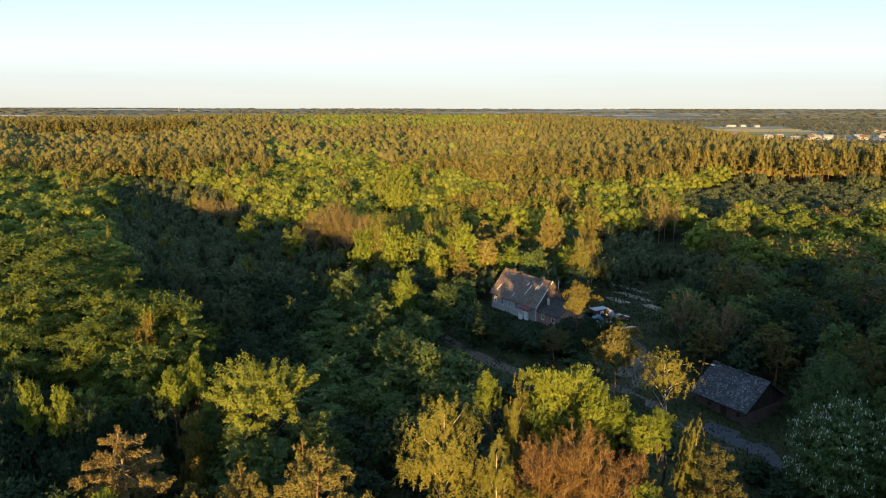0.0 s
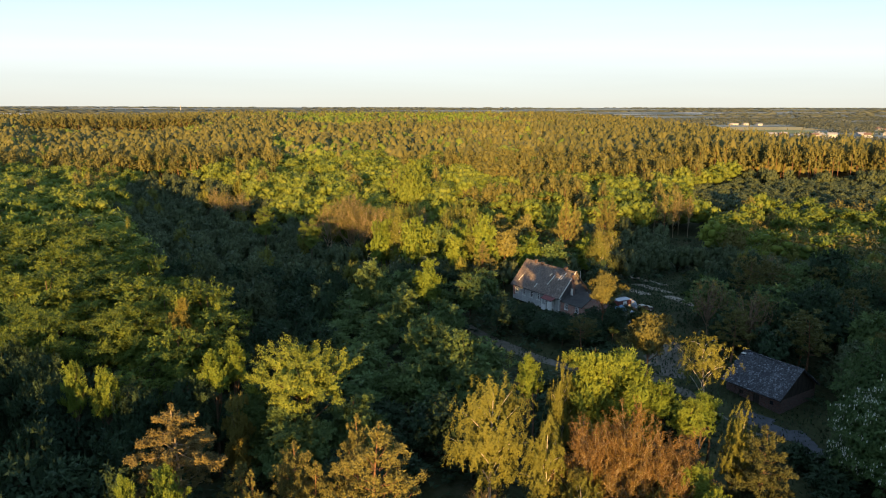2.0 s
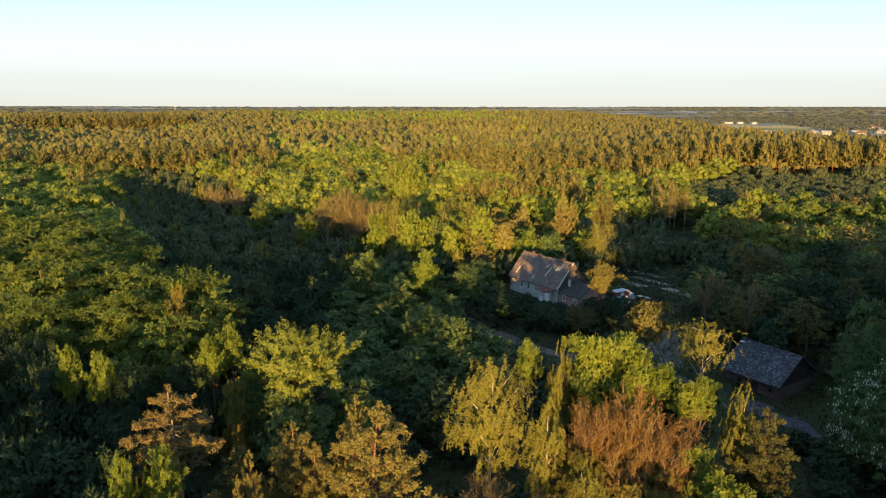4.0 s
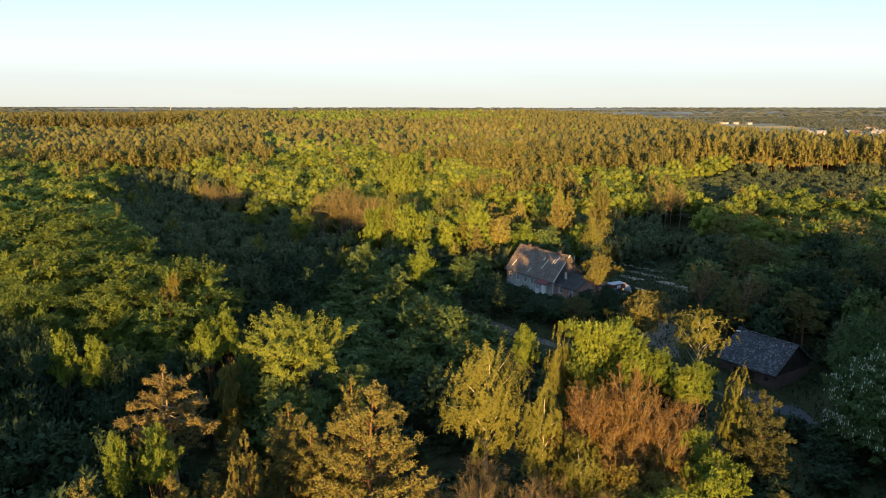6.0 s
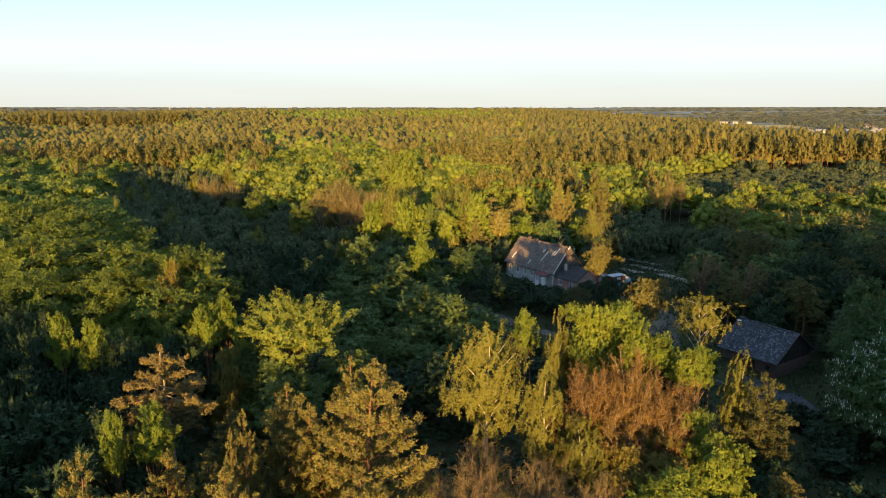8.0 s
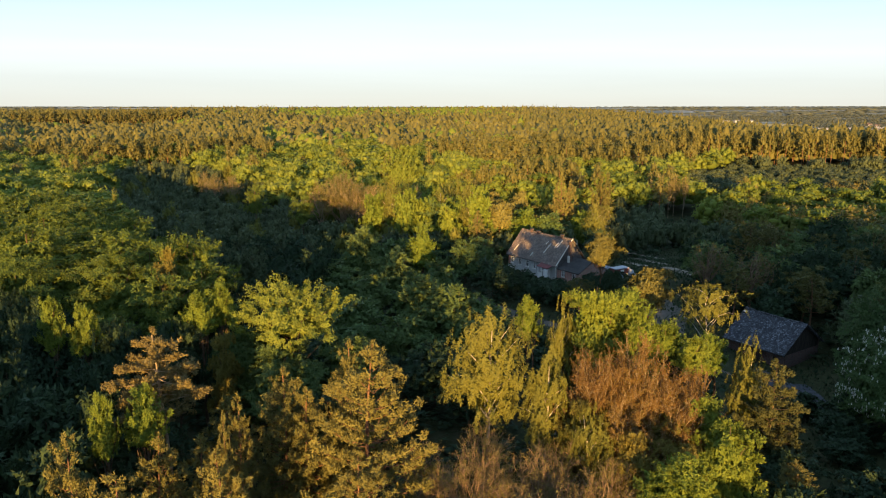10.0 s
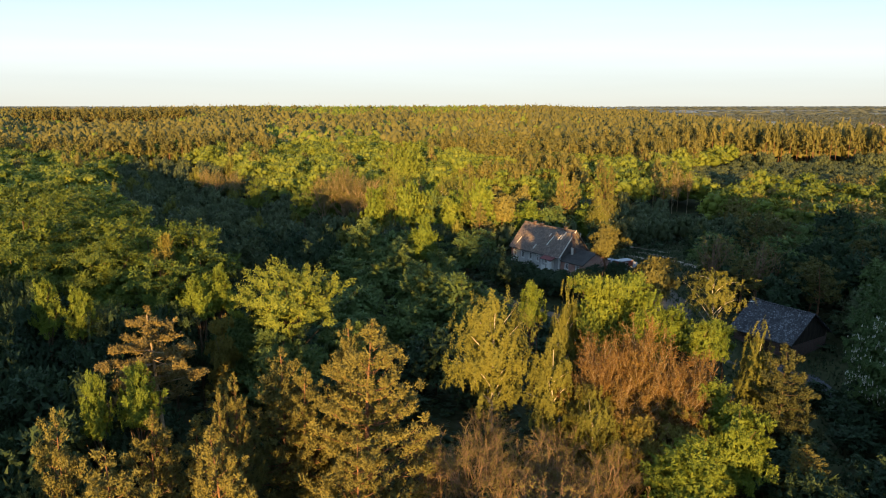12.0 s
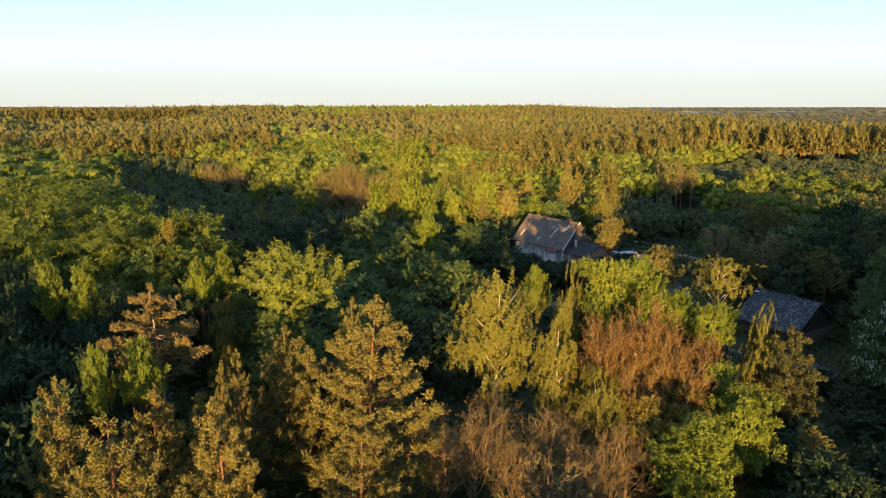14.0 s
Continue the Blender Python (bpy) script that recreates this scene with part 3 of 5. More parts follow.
def plant(kind, x, y, top, width, detail=1.0, variant=0, group="trees of the wood"):
    """One tree of that kind with its top at that height; trees of one variant share their meshes."""
    build, s = sizes(kind, detail)
    _, _, leaf, bark, name, label = KINDS[kind]
    key = (kind, detail, variant)
    if key not in MADE:
        rng = np.random.default_rng(sum(map(ord, kind)) * 31 + variant * 7 + int(detail * 100))
        wood, crown = build(rng, **s)
        v, f = crown.arrays()
        rad = np.hypot(v[:, 0], v[:, 1])
        MADE[key] = (wood.mesh("trunk", bark, True), crown.mesh("crown", leaf), v[:, 2].max() if build is pine else np.quantile(v[:, 2], 0.99), 2 * np.quantile(rad, 0.97))
    trunk, crown, tall, wide = MADE[key]
    z = float(ground_z(x, y))
    root = tagged(new(name), label, "tree" if kind != "bush" else "shrub", group)
    sc = (top - z) / tall
    ws = width / wide
    root.matrix_basis = pose(x, y, z, 0, 0, (x * 57.3 + y * 31.7) % 360) @ Matrix.Diagonal((ws, ws, sc, 1))
    if kind == "chestnut" and variant == 0:
        if "candles" not in MADE:
            rng = np.random.default_rng(77)
            v = np.empty(len(crown.vertices) * 3, np.float32)
            crown.vertices.foreach_get("co", v)
            v = v.reshape(-1, 3)
            v = v[(v[:, 2] > 4) & (np.hypot(v[:, 0], v[:, 1]) / 6.5 + np.abs(v[:, 2] - 7) / 7 > 0.93)]
            v = v[rng.permutation(len(v))[:900]]
            heap = Heap()
            for p in v:
                tube(heap, (p, p + (0, 0, 0.3)), (0.085, 0.015), 3)
            MADE["candles"] = heap.mesh("blossom", BLOSSOM)
        o = new("blossom", MADE["candles"])
        o.parent, o["label"], o["kind"] = root, "white upright flower candles", "stuff"
    for nm, me in (("trunk", trunk), ("crown", crown)):
        o = new(nm, me)
        o.parent = root
    return root


# kind, x, y, top, width, variant
FRONT = [
    ("pine", -5.7, 50.5, 18.6, 11.5, 0), ("pine", -11.8, 52.4, 13.8, 7.6, 0), ("pine", -8.6, 54.5, 17.2, 5.5, 1), ("flatpine", -23.65, 53.1, 18.7, 8.8, 0),
    ("pine", -23.8, 38.2, 17.0, 7.0, 2), ("pine", -18.7, 35.5, 16.2, 8.0, 1), ("pine", -14.5, 39.1, 15.2, 7.0, 0), ("pine", -15.3, 43.2, 16.1, 2.8, 2),
    ("pine", -16.6, 49.4, 14.5, 4.0, 2), ("pine", -20.6, 44.6, 13.8, 7.0, 0), ("pine", -14.1, 53.2, 15.2, 7.2, 1), ("pine", -6.5, 43.5, 12.6, 7.5, 2),
    ("maple", -17.2, 69.3, 18.0, 12.6, 0), ("birch", 4.4, 63.6, 16.4, 9.6, 0), ("birch", 9.6, 60.5, 13.6, 7.0, 1),
]
FRONT_TALL = [
    ("lime", 17.0, 72.7, 15.9, 8.5, 0), ("lime", 21.2, 73.6, 15.6, 8.0, 1), ("birch", 12.8, 71.5, 15.0, 4.5, 2),
    ("rust", 14.6, 60.6, 13.0, 7.5, 0), ("rust", 18.6, 60.8, 14.1, 8.0, 1), ("rust", 23.4, 62.0, 11.0, 7.5, 2), ("rust", 16.6, 57.6, 10.0, 7.0, 2), ("rust", 20.8, 58.2, 10.4, 7.0, 0), ("golden", 13.0, 58.0, 9.6, 6.0, 0), ("golden", 20.4, 57.2, 8.4, 6.0, 1), ("rust", 17.8, 55.2, 7.8, 6.5, 1), ("golden", 16.4, 54.0, 8.6, 5.5, 0), ("golden", 20.0, 53.6, 7.6, 5.5, 1), ("birch", 31.7, 66.8, 12.2, 5.0, 1),
    ("sapling", 25.2, 72.2, 12.7, 4.5, 0), ("sapling", 26.8, 68.4, 12.2, 4.2, 1), ("openbirch", 35.0, 85.1, 13.2, 9.0, 0), ("goldpine", 30.4, 125.6, 12.3, 7.2, 1),
    ("chestnut", 52.0, 71.6, 12.0, 13.0, 0), ("chestnut", 55.3, 81.0, 13.9, 10.5, 1), ("sapling", 9.6, 74.8, 14.6, 3.6, 1),
]
FRONT_LOW = [
    ("lime", 18.5, 48.0, 9.4, 7.0, 1), ("lime", 24.2, 52.5, 9.6, 6.0, 0), ("larch", 32.9, 63.6, 12.0, 8.4, 0), ("sapling", 30.0, 72.5, 11.0, 4.5, 1),
    ("goldpine", 32.0, 100.8, 11.8, 8.0, 0), ("birch", 13.2, 55.5, 9.8, 6.0, 0), ("lime", 24.5, 58.5, 9.6, 6.0, 1),
    ("pine", 31.5, 54.5, 5.5, 6.0, 1), ("bare", 3.6, 57.5, 7.6, 6.0, 2), ("bare", -1.6, 54.0, 7.4, 6.0, 1),
    ("bare", 9.6, 54.5, 7.4, 6.0, 0), ("bare", 1.8, 49.5, 9.4, 6.5, 0), ("bare", 7.4, 51.0, 8.4, 6.5, 1),
    ("bare", 12.4, 48.5, 8.5, 6.0, 2), ("bare", 4.6, 53.2, 7.2, 6.0, 2), ("bare", -0.6, 50.2, 7.0, 6.0, 1), ("bare", 9.8, 49.6, 7.0, 6.0, 0),
    ("bare", 5.0, 47.2, 7.9, 6.0, 1), ("bare", 14.6, 52.4, 6.8, 6.0, 1), ("bare", 10.0, 46.0, 7.1, 6.0, 2),
]
FRONT_RIGHT = FRONT_TALL + FRONT_LOW
FRONT_LEFT = [
    ("sapling", -36.4, 65.1, 16.6, 3.4, 0), ("sapling", -39.4, 64.8, 17.6, 3.2, 1), ("ash", -16.5, 66.5, 12.0, 11.0, 0), ("ash", -21.5, 70.5, 12.4, 9.0, 1), ("ash", -11.0, 70.5, 11.0, 9.0, 2), ("alder", -34.5, 66.0, 14.4, 8.0, 1), ("alder", -41.5, 66.5, 15.2, 9.0, 0), ("alder", -47.0, 71.0, 15.6, 9.0, 1),
    ("beech", -52.4, 80.2, 19.1, 12.2, 2), ("golden", -36.8, 87.2, 17.4, 5.4, 0), ("alder", -52.1, 72.7, 15.8, 9.0, 2), ("alder", -29.5, 70.0, 13.2, 7.0, 0), ("beech", -60.0, 95.4, 19.5, 14.6, 0),
    ("beech", -47.4, 95.5, 18.4, 14.6, 1), ("beech", -62.5, 112.0, 18.4, 13.4, 1), ("beech", -70.1, 117.8, 19.2, 13.4, 2),
    ("beech", -76.1, 130.9, 17.6, 12.2, 2), ("beech", -95.9, 147.2, 16.8, 13.4, 0), ("sapling", -22.5, 47.1, 15.9, 3.2, 1),
    ("sapling", -27.2, 71.8, 16.2, 4.0, 1), ("sapling", -25.6, 74.6, 16.5, 3.2, 0), ("golden", -22.7, 65.5, 13.4, 3.6, 1), ("sapling", -25.0, 45.6, 15.7, 2.3, 0),
    ("beech", -43.0, 84.0, 17.4, 12.2, 1), ("beech", -41.5, 93.0, 17.0, 10.0, 0),
]
SHRUBS_BEFORE_HOUSE = [
    ("bush", 51.8, 118.8, 7.0, 7.0, 0), ("bush", 12.5, 131.0, 4.1, 6.5, 0), ("bush", 17.0, 127.0, 4.3, 6.5, 1),
    ("bush", 22.0, 124.5, 3.1, 6.5, 2), ("bush", 27.5, 121.0, 2.7, 6.5, 0), ("bush", 19.0, 131.5, 1.9, 5.5, 2),
    ("bush", 24.5, 128.5, 2.1, 5.5, 1), ("bush", 10.5, 137.0, 3.9, 5.5, 1),
    ("bush", 47.5, 75.0, 1.6, 6.0, 0), ("bush", 50.5, 78.5, 1.4, 5.0, 1), ("bush", 45.5, 71.0, 1.8, 6.0, 2), ("bush", 43.0, 66.5, 1.6, 6.0, 0), ("bush", 45.8, 79.5, 0.8, 5.0, 1),
]
UNDER_PINE = [
    ("alder", 31.6, 122.4, 5.8, 5.5, 0), ("alder", 28.6, 122.6, 3.6, 5.5, 1), ("alder", 21.6, 120.0, 4.8, 6.5, 2), ("oldpine", 24.8, 117.0, 6.2, 6.0, 1),
    ("alder", 33.6, 126.4, 5.2, 5.0, 2), ("alder", 17.5, 123.0, 4.2, 6.0, 0),
]
SHRUBS_OF_YARD = [
    ("bush", 38.0, 127.5, 5.0, 5.5, 1), ("bush", 30.5, 129.0, 2.9, 5.5, 2), ("bush", 30.5, 133.5, 3.1, 5.5, 0), ("bush", 14.6, 136.6, 3.2, 4.5, 2),
    ("bush", 17.5, 138.0, 2.6, 4.0, 0), ("bush", 20.5, 135.6, 1.8, 4.5, 1), ("bush", 23.4, 133.2, 2.0, 4.5, 2),
    ("bush", 27.2, 132.4, 1.8, 4.5, 0), ("bush", 12.0, 145.0, 2.4, 4.0, 1), ("bush", 33.5, 130.5, 3.9, 5.5, 1),
]
ASPENS = [
    ("tanbare", 79.2, 254.0, 10.8, 4.5, 0), ("tanbare", 82.9, 256.0, 11.6, 4.5, 1), ("tanbare", 86.1, 253.0, 11.0, 4.0, 2),
    ("tanbare", 89.3, 257.0, 11.8, 4.5, 0), ("tanbare", 92.0, 254.0, 10.8, 4.0, 1),
]
BEHIND_HOUSE = [
    ("pine", 34.2, 193.0, 18.4, 9.0, 0), ("pine", 37.5, 197.0, 16.0, 8.0, 1), ("oldpine", 48.5, 204.0, 17.4, 7.5, 0), ("goldpine", 40.8, 181.6, 8.2, 7.0, 0),
    ("openbirch", 47.5, 192.0, 8.4, 6.0, 0), ("great_lime", -16.6, 282.0, 20.0, 19.0, 0), ("lime", 22.0, 180.0, 7.0, 8.0, 1),
    ("beech", -40.7, 192.7, 11.0, 8.0, 0), ("beech", -59.0, 210.0, 12.2, 9.0, 1), ("tanbare", -92.0, 272.0, 9.5, 9.0, 0), ("tanbare", -84.0, 268.0, 9.5, 8.0, 1), ("tanbare", -98.0, 277.0, 10.0, 9.0, 2),
]
TAN_TREES = [
    ("tanbare", -33.3, 217.8, 14.2, 16.0, 0), ("tanbare", -22.0, 212.0, 12.0, 14.0, 1), ("tanbare", -40.0, 215.0, 12.6, 14.0, 2),
    ("tanbare", -28.0, 213.0, 12.4, 15.0, 1), ("tanbare", -16.0, 218.0, 11.6, 14.0, 2), ("tanbare", -9.0, 214.0, 11.0, 12.0, 0),
    ("tanbare", -33.0, 224.0, 14.5, 15.0, 1),
]
HOLLOW = [
    ("ash", -16.5, 136.4, 11.9, 8.0, 0), ("lime", -4.2, 134.5, 12.8, 6.5, 1), ("ash", 4.6, 136.6, 9.0, 8.0, 1),
    ("pine", 8.3, 157.4, 12.6, 8.0, 0), ("ash", -12.3, 112.9, 8.5, 9.0, 2), ("ash", -4.0, 103.2, 10.2, 9.0, 0),
    ("ash", 2.4, 97.6, 10.0, 9.0, 1), ("ash", -10.0, 124.0, 10.0, 9.0, 1), ("ash", -1.0, 118.0, 9.0, 8.0, 2),
    ("birch", -79.1, 160.9, 16.0, 3.5, 0),
]
BESIDE_YARD = [
    ("oldpine", 65.0, 139.2, 13.4, 10.0, 0), ("alder", 68.3, 120.0, 12.3, 10.0, 1), ("alder", 61.7, 117.6, 8.8, 8.0, 0),
    ("alder", 83.4, 130.4, 11.0, 10.0, 2), ("alder", 54.4, 139.9, 9.6, 9.0, 0),
]
MIDDLE = SHRUBS_BEFORE_HOUSE + UNDER_PINE + SHRUBS_OF_YARD + ASPENS + BEHIND_HOUSE + TAN_TREES + HOLLOW + BESIDE_YARD
for row in FRONT + FRONT_RIGHT + FRONT_LEFT:
    plant(*row[:5], 1.0 if row[2] < 90 else (0.9 if row[0] == "goldpine" else 0.35), row[5])
for row in MIDDLE:
    plant(*row[:5], 0.8 if row[0] == "tanbare" else 0.35, row[5])


# ---- woods that stretch on ----
def far_crown(rng, sprays, per, leaf, base, rise, core=0.85, long=0.17, low=-0.2, lobes=0.13, boughs=0):
    """A far tree of height 1 and width 1: sprays of foliage over an uneven heart."""
    wood, crown = broadleaf(rng, 1.0, 1.0, sprays * per, leaf, sprays, base, long, rise, 0, 0.32, core, lobes, low, boughs=boughs)
    return crown.arrays()


def head_crown(rng, heads, leaves, leaf, base, low=-0.15, flat=0.85, big=0.2):
    """A far tree of height 1 and width 1: rounded heads of foliage about a heart, each covered with leaves that lie like shingles."""
    heap = Heap()
    net, faces = ball_net(5, 3)
    mid_z = base + (1 - base) * 0.38
    d = dome_points(rng, heads, low)
    for k in range(heads + 1):
        r = big * rng.uniform(0.72, 1.25)
        rz = r * flat
        c = d[k] * (0.5 * rng.uniform(0.86, 1.08) - r * 0.9) if k < heads else np.zeros(3)
        if k < heads:
            c[2] = d[k][2] * ((1 - mid_z if d[k][2] > 0 else mid_z - base) * rng.uniform(0.84, 1.0) - rz * 0.9)
        else:
            r, rz = 0.36, (1 - base) * 0.36
        c = c + np.array([0, 0, mid_z])
        stretch = np.array([r, r, rz])
        heap.add(c + net * stretch * (0.66 + rng.normal(size=(len(net), 1)) * 0.06), faces)
        if k == heads:
            break
        q = dome_points(rng, leaves, -0.45)
        p = c + q * stretch * rng.uniform(0.7, 1.2, leaves)[:, None]
        way = rng.normal(size=(leaves, 3)) * 0.8 + (0, 0, 0.7)
        cards(heap, rng, p - unit(way) * leaf * 0.3, way, leaf * rng.uniform(0.6, 1.4, leaves), leaf * 0.75 * rng.uniform(0.7, 1.2, leaves), q + (0, 0, 0.25), 0.34)
    return heap.arrays()


def far_pine(rng, puffs, leaves, leaf, base, squat):
    """A far pine of height 1 and width 1: puffs of needles about a bare stem, the highest in the middle. squat: width by height."""
    heap = Heap()
    d = dome_points(rng, puffs, -0.3)
    for k in range(puffs):
        r = rng.uniform(0.15, 0.24)
        u = (k + rng.uniform(0, 1)) / puffs
        c = np.array([d[k][0] * 0.3, d[k][1] * 0.3, 0]) * (1.25 - 0.9 * u)
        rz = r * squat * rng.uniform(0.8, 1.2)
        c[2] = base + rz + (1 - base - 2 * rz) * u
        v, f = lump(rng, 5, 2, leaves, leaf / (2 * r), 0.0, 0.0, 0.2, False, 0.55)
        heap.add(c + (v - (0, 0, 0.5)) * np.array([2 * r, 2 * r, 2 * rz]), f)
    return heap.arrays()


def flock(name, label, spots, tops, widths, shape, seed, leaf, variants=5, bark=None, smooth=False):
    """Many far trees as one mesh of crowns (and one of trunks where bark is given). shape: a builder and its settings."""
    rng = np.random.default_rng(seed)
    make, *settings = shape
    shapes = [make(np.random.default_rng(seed * 10 + k), *settings) for k in range(variants)]
    vs, fs, ts, n = [], [], [], 0
    pick = rng.integers(0, variants, len(spots))
    turn, tint = rng.uniform(0, 6.28, len(spots)), rng.random(len(spots))
    z = ground_z(spots[:, 0], spots[:, 1])
    for k in range(variants):
        who = np.where(pick == k)[0]
        v, f = shapes[k]
        c, s_ = np.cos(turn[who])[:, None], np.sin(turn[who])[:, None]
        w, h = widths[who][:, None], (tops[who] - z[who])[:, None]
        x = (v[:, 0] * c - v[:, 1] * s_) * w + spots[who, 0][:, None]
        y = (v[:, 0] * s_ + v[:, 1] * c) * w + spots[who, 1][:, None]
        vs.append(np.stack([x, y, v[:, 2] * h + z[who][:, None]], -1).reshape(-1, 3))
        fs.append((f[None] + (np.arange(len(who)) * len(v))[:, None, None]).reshape(-1, f.shape[1]) + n)
        ts.append(np.repeat(tint[who], len(v)))
        n += len(who) * len(v)
    ob = new(name, mesh_of(name, np.concatenate(vs), np.concatenate(fs), leaf, smooth, np.concatenate(ts)))
    tagged(ob, label, "trees", kind="stuff")
    if bark:
        heap = Heap()
        for (x, y), zz, t, w in zip(spots, z, tops, widths):
            tube(heap, ((x, y, zz - 0.4), (x, y, zz + (t - zz) * 0.8)), (0.2, 0.1), 4)
        tagged(new(name + "_trunks", heap.mesh(name + "_trunks", bark, True)), "straight trunks of the far trees", "trunks", kind="stuff")
    return ob


def scatter(rng, x0, x1, y0, y1, step):
    gx, gy = np.meshgrid(np.arange(x0, x1, step), np.arange(y0, y1, step))
    p = np.stack([gx.ravel(), gy.ravel()], 1)
    return p + rng.uniform(-0.42, 0.42, p.shape) * step


def patch(x, y, size, seed):
    """Soft noise between 0 and 1 over the plan."""
    k = np.random.default_rng(seed).uniform(0, 6.28, 6)
    x, y = x / size, y / size
    return 0.5 + 0.2 * np.sin(x * 1.9 + k[0] + np.sin(y * 1.3 + k[1])) + 0.2 * np.sin(y * 2.3 + k[2] + np.sin(x * 1.7 + k[3])) + 0.1 * np.sin(x * 4.1 + y * 3.7 + k[4])
taken = np.array([(r[1], r[2], r[4] * 0.42) for r in FRONT + FRONT_RIGHT + FRONT_LEFT + MIDDLE])


def clear_of(p, open_spots):
    ok = np.ones(len(p), bool)
    for x, y, r in np.concatenate([taken, open_spots]):
        ok &= np.hypot(p[:, 0] - x, p[:, 1] - y) > r * 0.8 + 1.2
    return ok


OPEN = np.array([(22, 146, 14), (30, 132, 12), (40, 118, 11), (48, 93, 14), (40, 104, 10), (62, 92, 9), (40, 78, 6), (41, 68, 5), (43, 86, 7), (56, 160, 16), (70, 185, 12),
                 (82, 215, 12), (10, 118, 6), (18, 112, 6), (28, 108, 6), (-27, 170, 9), (-62, 186, 9), (88, 240, 9), (45, 64, 5), (51, 79, 5), (46, 140, 9), (47, 152, 9), (44, 128, 7), (52, 172, 10)])
rng = np.random.default_rng(5)
# the near wood: single trees
near = scatter(rng, -130, 130, 24, 160, 6.9)
near = near[(np.abs(near[:, 0]) < near[:, 1] * 0.72 + 6) & clear_of(near, OPEN)]
for x, y in near:
    r = rng.random()
    left = x < -28 - 0.1 * (y - 60)
    wide = 9.0
    if left and y < 73:
        kind, top = ("alder", 13.6) if r < 0.7 else ("beech", 13.8)
    elif left:
        kind, top = "beech", 16.2
        wide = 11.5
        if x > -43 - 0.62 * (y - 105) and y > 95:
            kind, top, wide = ("willow" if r < 0.6 else "alder"), 8.5 + rng.uniform(-2, 2.5), 7.0
    elif x > 38:
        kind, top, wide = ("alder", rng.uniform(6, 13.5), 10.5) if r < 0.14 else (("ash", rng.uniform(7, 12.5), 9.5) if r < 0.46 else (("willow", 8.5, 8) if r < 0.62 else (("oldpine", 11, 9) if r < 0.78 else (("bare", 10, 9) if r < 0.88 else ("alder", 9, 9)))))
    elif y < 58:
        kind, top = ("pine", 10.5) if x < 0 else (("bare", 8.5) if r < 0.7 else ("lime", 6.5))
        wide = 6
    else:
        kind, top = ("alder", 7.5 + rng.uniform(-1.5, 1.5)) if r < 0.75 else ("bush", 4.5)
        wide = 7.5
    if x > 10 and 78 < y < 150 and x < 50:
        kind, top = "bush", 3.0
    if x > 24 and y < 60:
        kind, top, wide = "alder", 5.0, 7.0
    if -22 < x < 8 and 84 < y < 146 and r < 0.8:
        kind, top, wide = "ash", 7.4, 8.5
    if kind == "bush":
        wide = 5.5
    top = top + rng.uniform(-1.6, 1.6) + float(ground_z(x, y)) * (1 if kind == "bush" else 0.6)
    plant(kind, x, y, top, wide * rng.uniform(0.85, 1.2), 0.32 if left and 72 < y < 118 else 0.2 if y < 66 else (0.15 if y < 95 or kind in ("ash", "beech") else 0.1), int(rng.integers(0, 3)))

# undergrowth that covers the floor of the near wood, coloured dark for its shade
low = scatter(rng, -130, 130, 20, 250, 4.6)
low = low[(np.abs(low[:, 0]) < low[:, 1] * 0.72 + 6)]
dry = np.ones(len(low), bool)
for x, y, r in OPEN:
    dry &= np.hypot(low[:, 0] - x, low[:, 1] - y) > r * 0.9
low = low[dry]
flock("undergrowth", "undergrowth of brambles and saplings, shade put into its dark green", low, ground_z(low[:, 0], low[:, 1]) + rng.uniform(0.8, 3.0, len(low)), rng.uniform(3.5, 6, len(low)), (lump, 4, 1, 34, 0.19, 0.0, 0.1, 0.25, True), 33, SHADE_LEAF)

# the middle distance
def zone(p):
    """1 where pines stand, 2 in the shaded hollow, 3 in low scrub before the pines, 4 among birches behind the house, 0 in the broad-leaved wood."""
    x, y = p.T
    side = x / y
    pines = ((y > 330 + 75 * ease(0.3, 0.4, side)) & (side > 0.05)) | ((y > 380) & (side < -0.28)) | ((patch(x, y, 40, 3) > 0.78) & (y > 240) & ((x > 0) | (y > 340)) & (side < 0.27))
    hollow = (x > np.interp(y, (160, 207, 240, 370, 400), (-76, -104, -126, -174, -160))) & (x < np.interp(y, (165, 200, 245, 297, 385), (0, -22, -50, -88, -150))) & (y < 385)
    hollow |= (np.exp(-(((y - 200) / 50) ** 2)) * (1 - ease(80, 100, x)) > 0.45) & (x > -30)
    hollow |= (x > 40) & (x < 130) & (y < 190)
    birches = (x > -24) & (x < 44) & (y > 166) & (y < 232)
    scrub = (side > 0.35 + 0.08 * ease(330, 400, y)) & (y > 268) & (y < 408)
    return np.where(pines, 1, np.where(scrub, 3, np.where(birches, 4, np.where(hollow, 2, 0))))


fine = scatter(rng, -330, 330, 156, 430, 6.9)
fine = fine[zone(fine) > 0]
wide_set = scatter(rng, -330, 330, 156, 430, 9.6)
wide_set = wide_set[zone(wide_set) == 0]
mid = np.concatenate([fine, wide_set])
mid = mid[(np.abs(mid[:, 0]) < mid[:, 1] * 0.74 + 6) & clear_of(mid, OPEN)]
x, y = mid.T
zn = zone(mid)
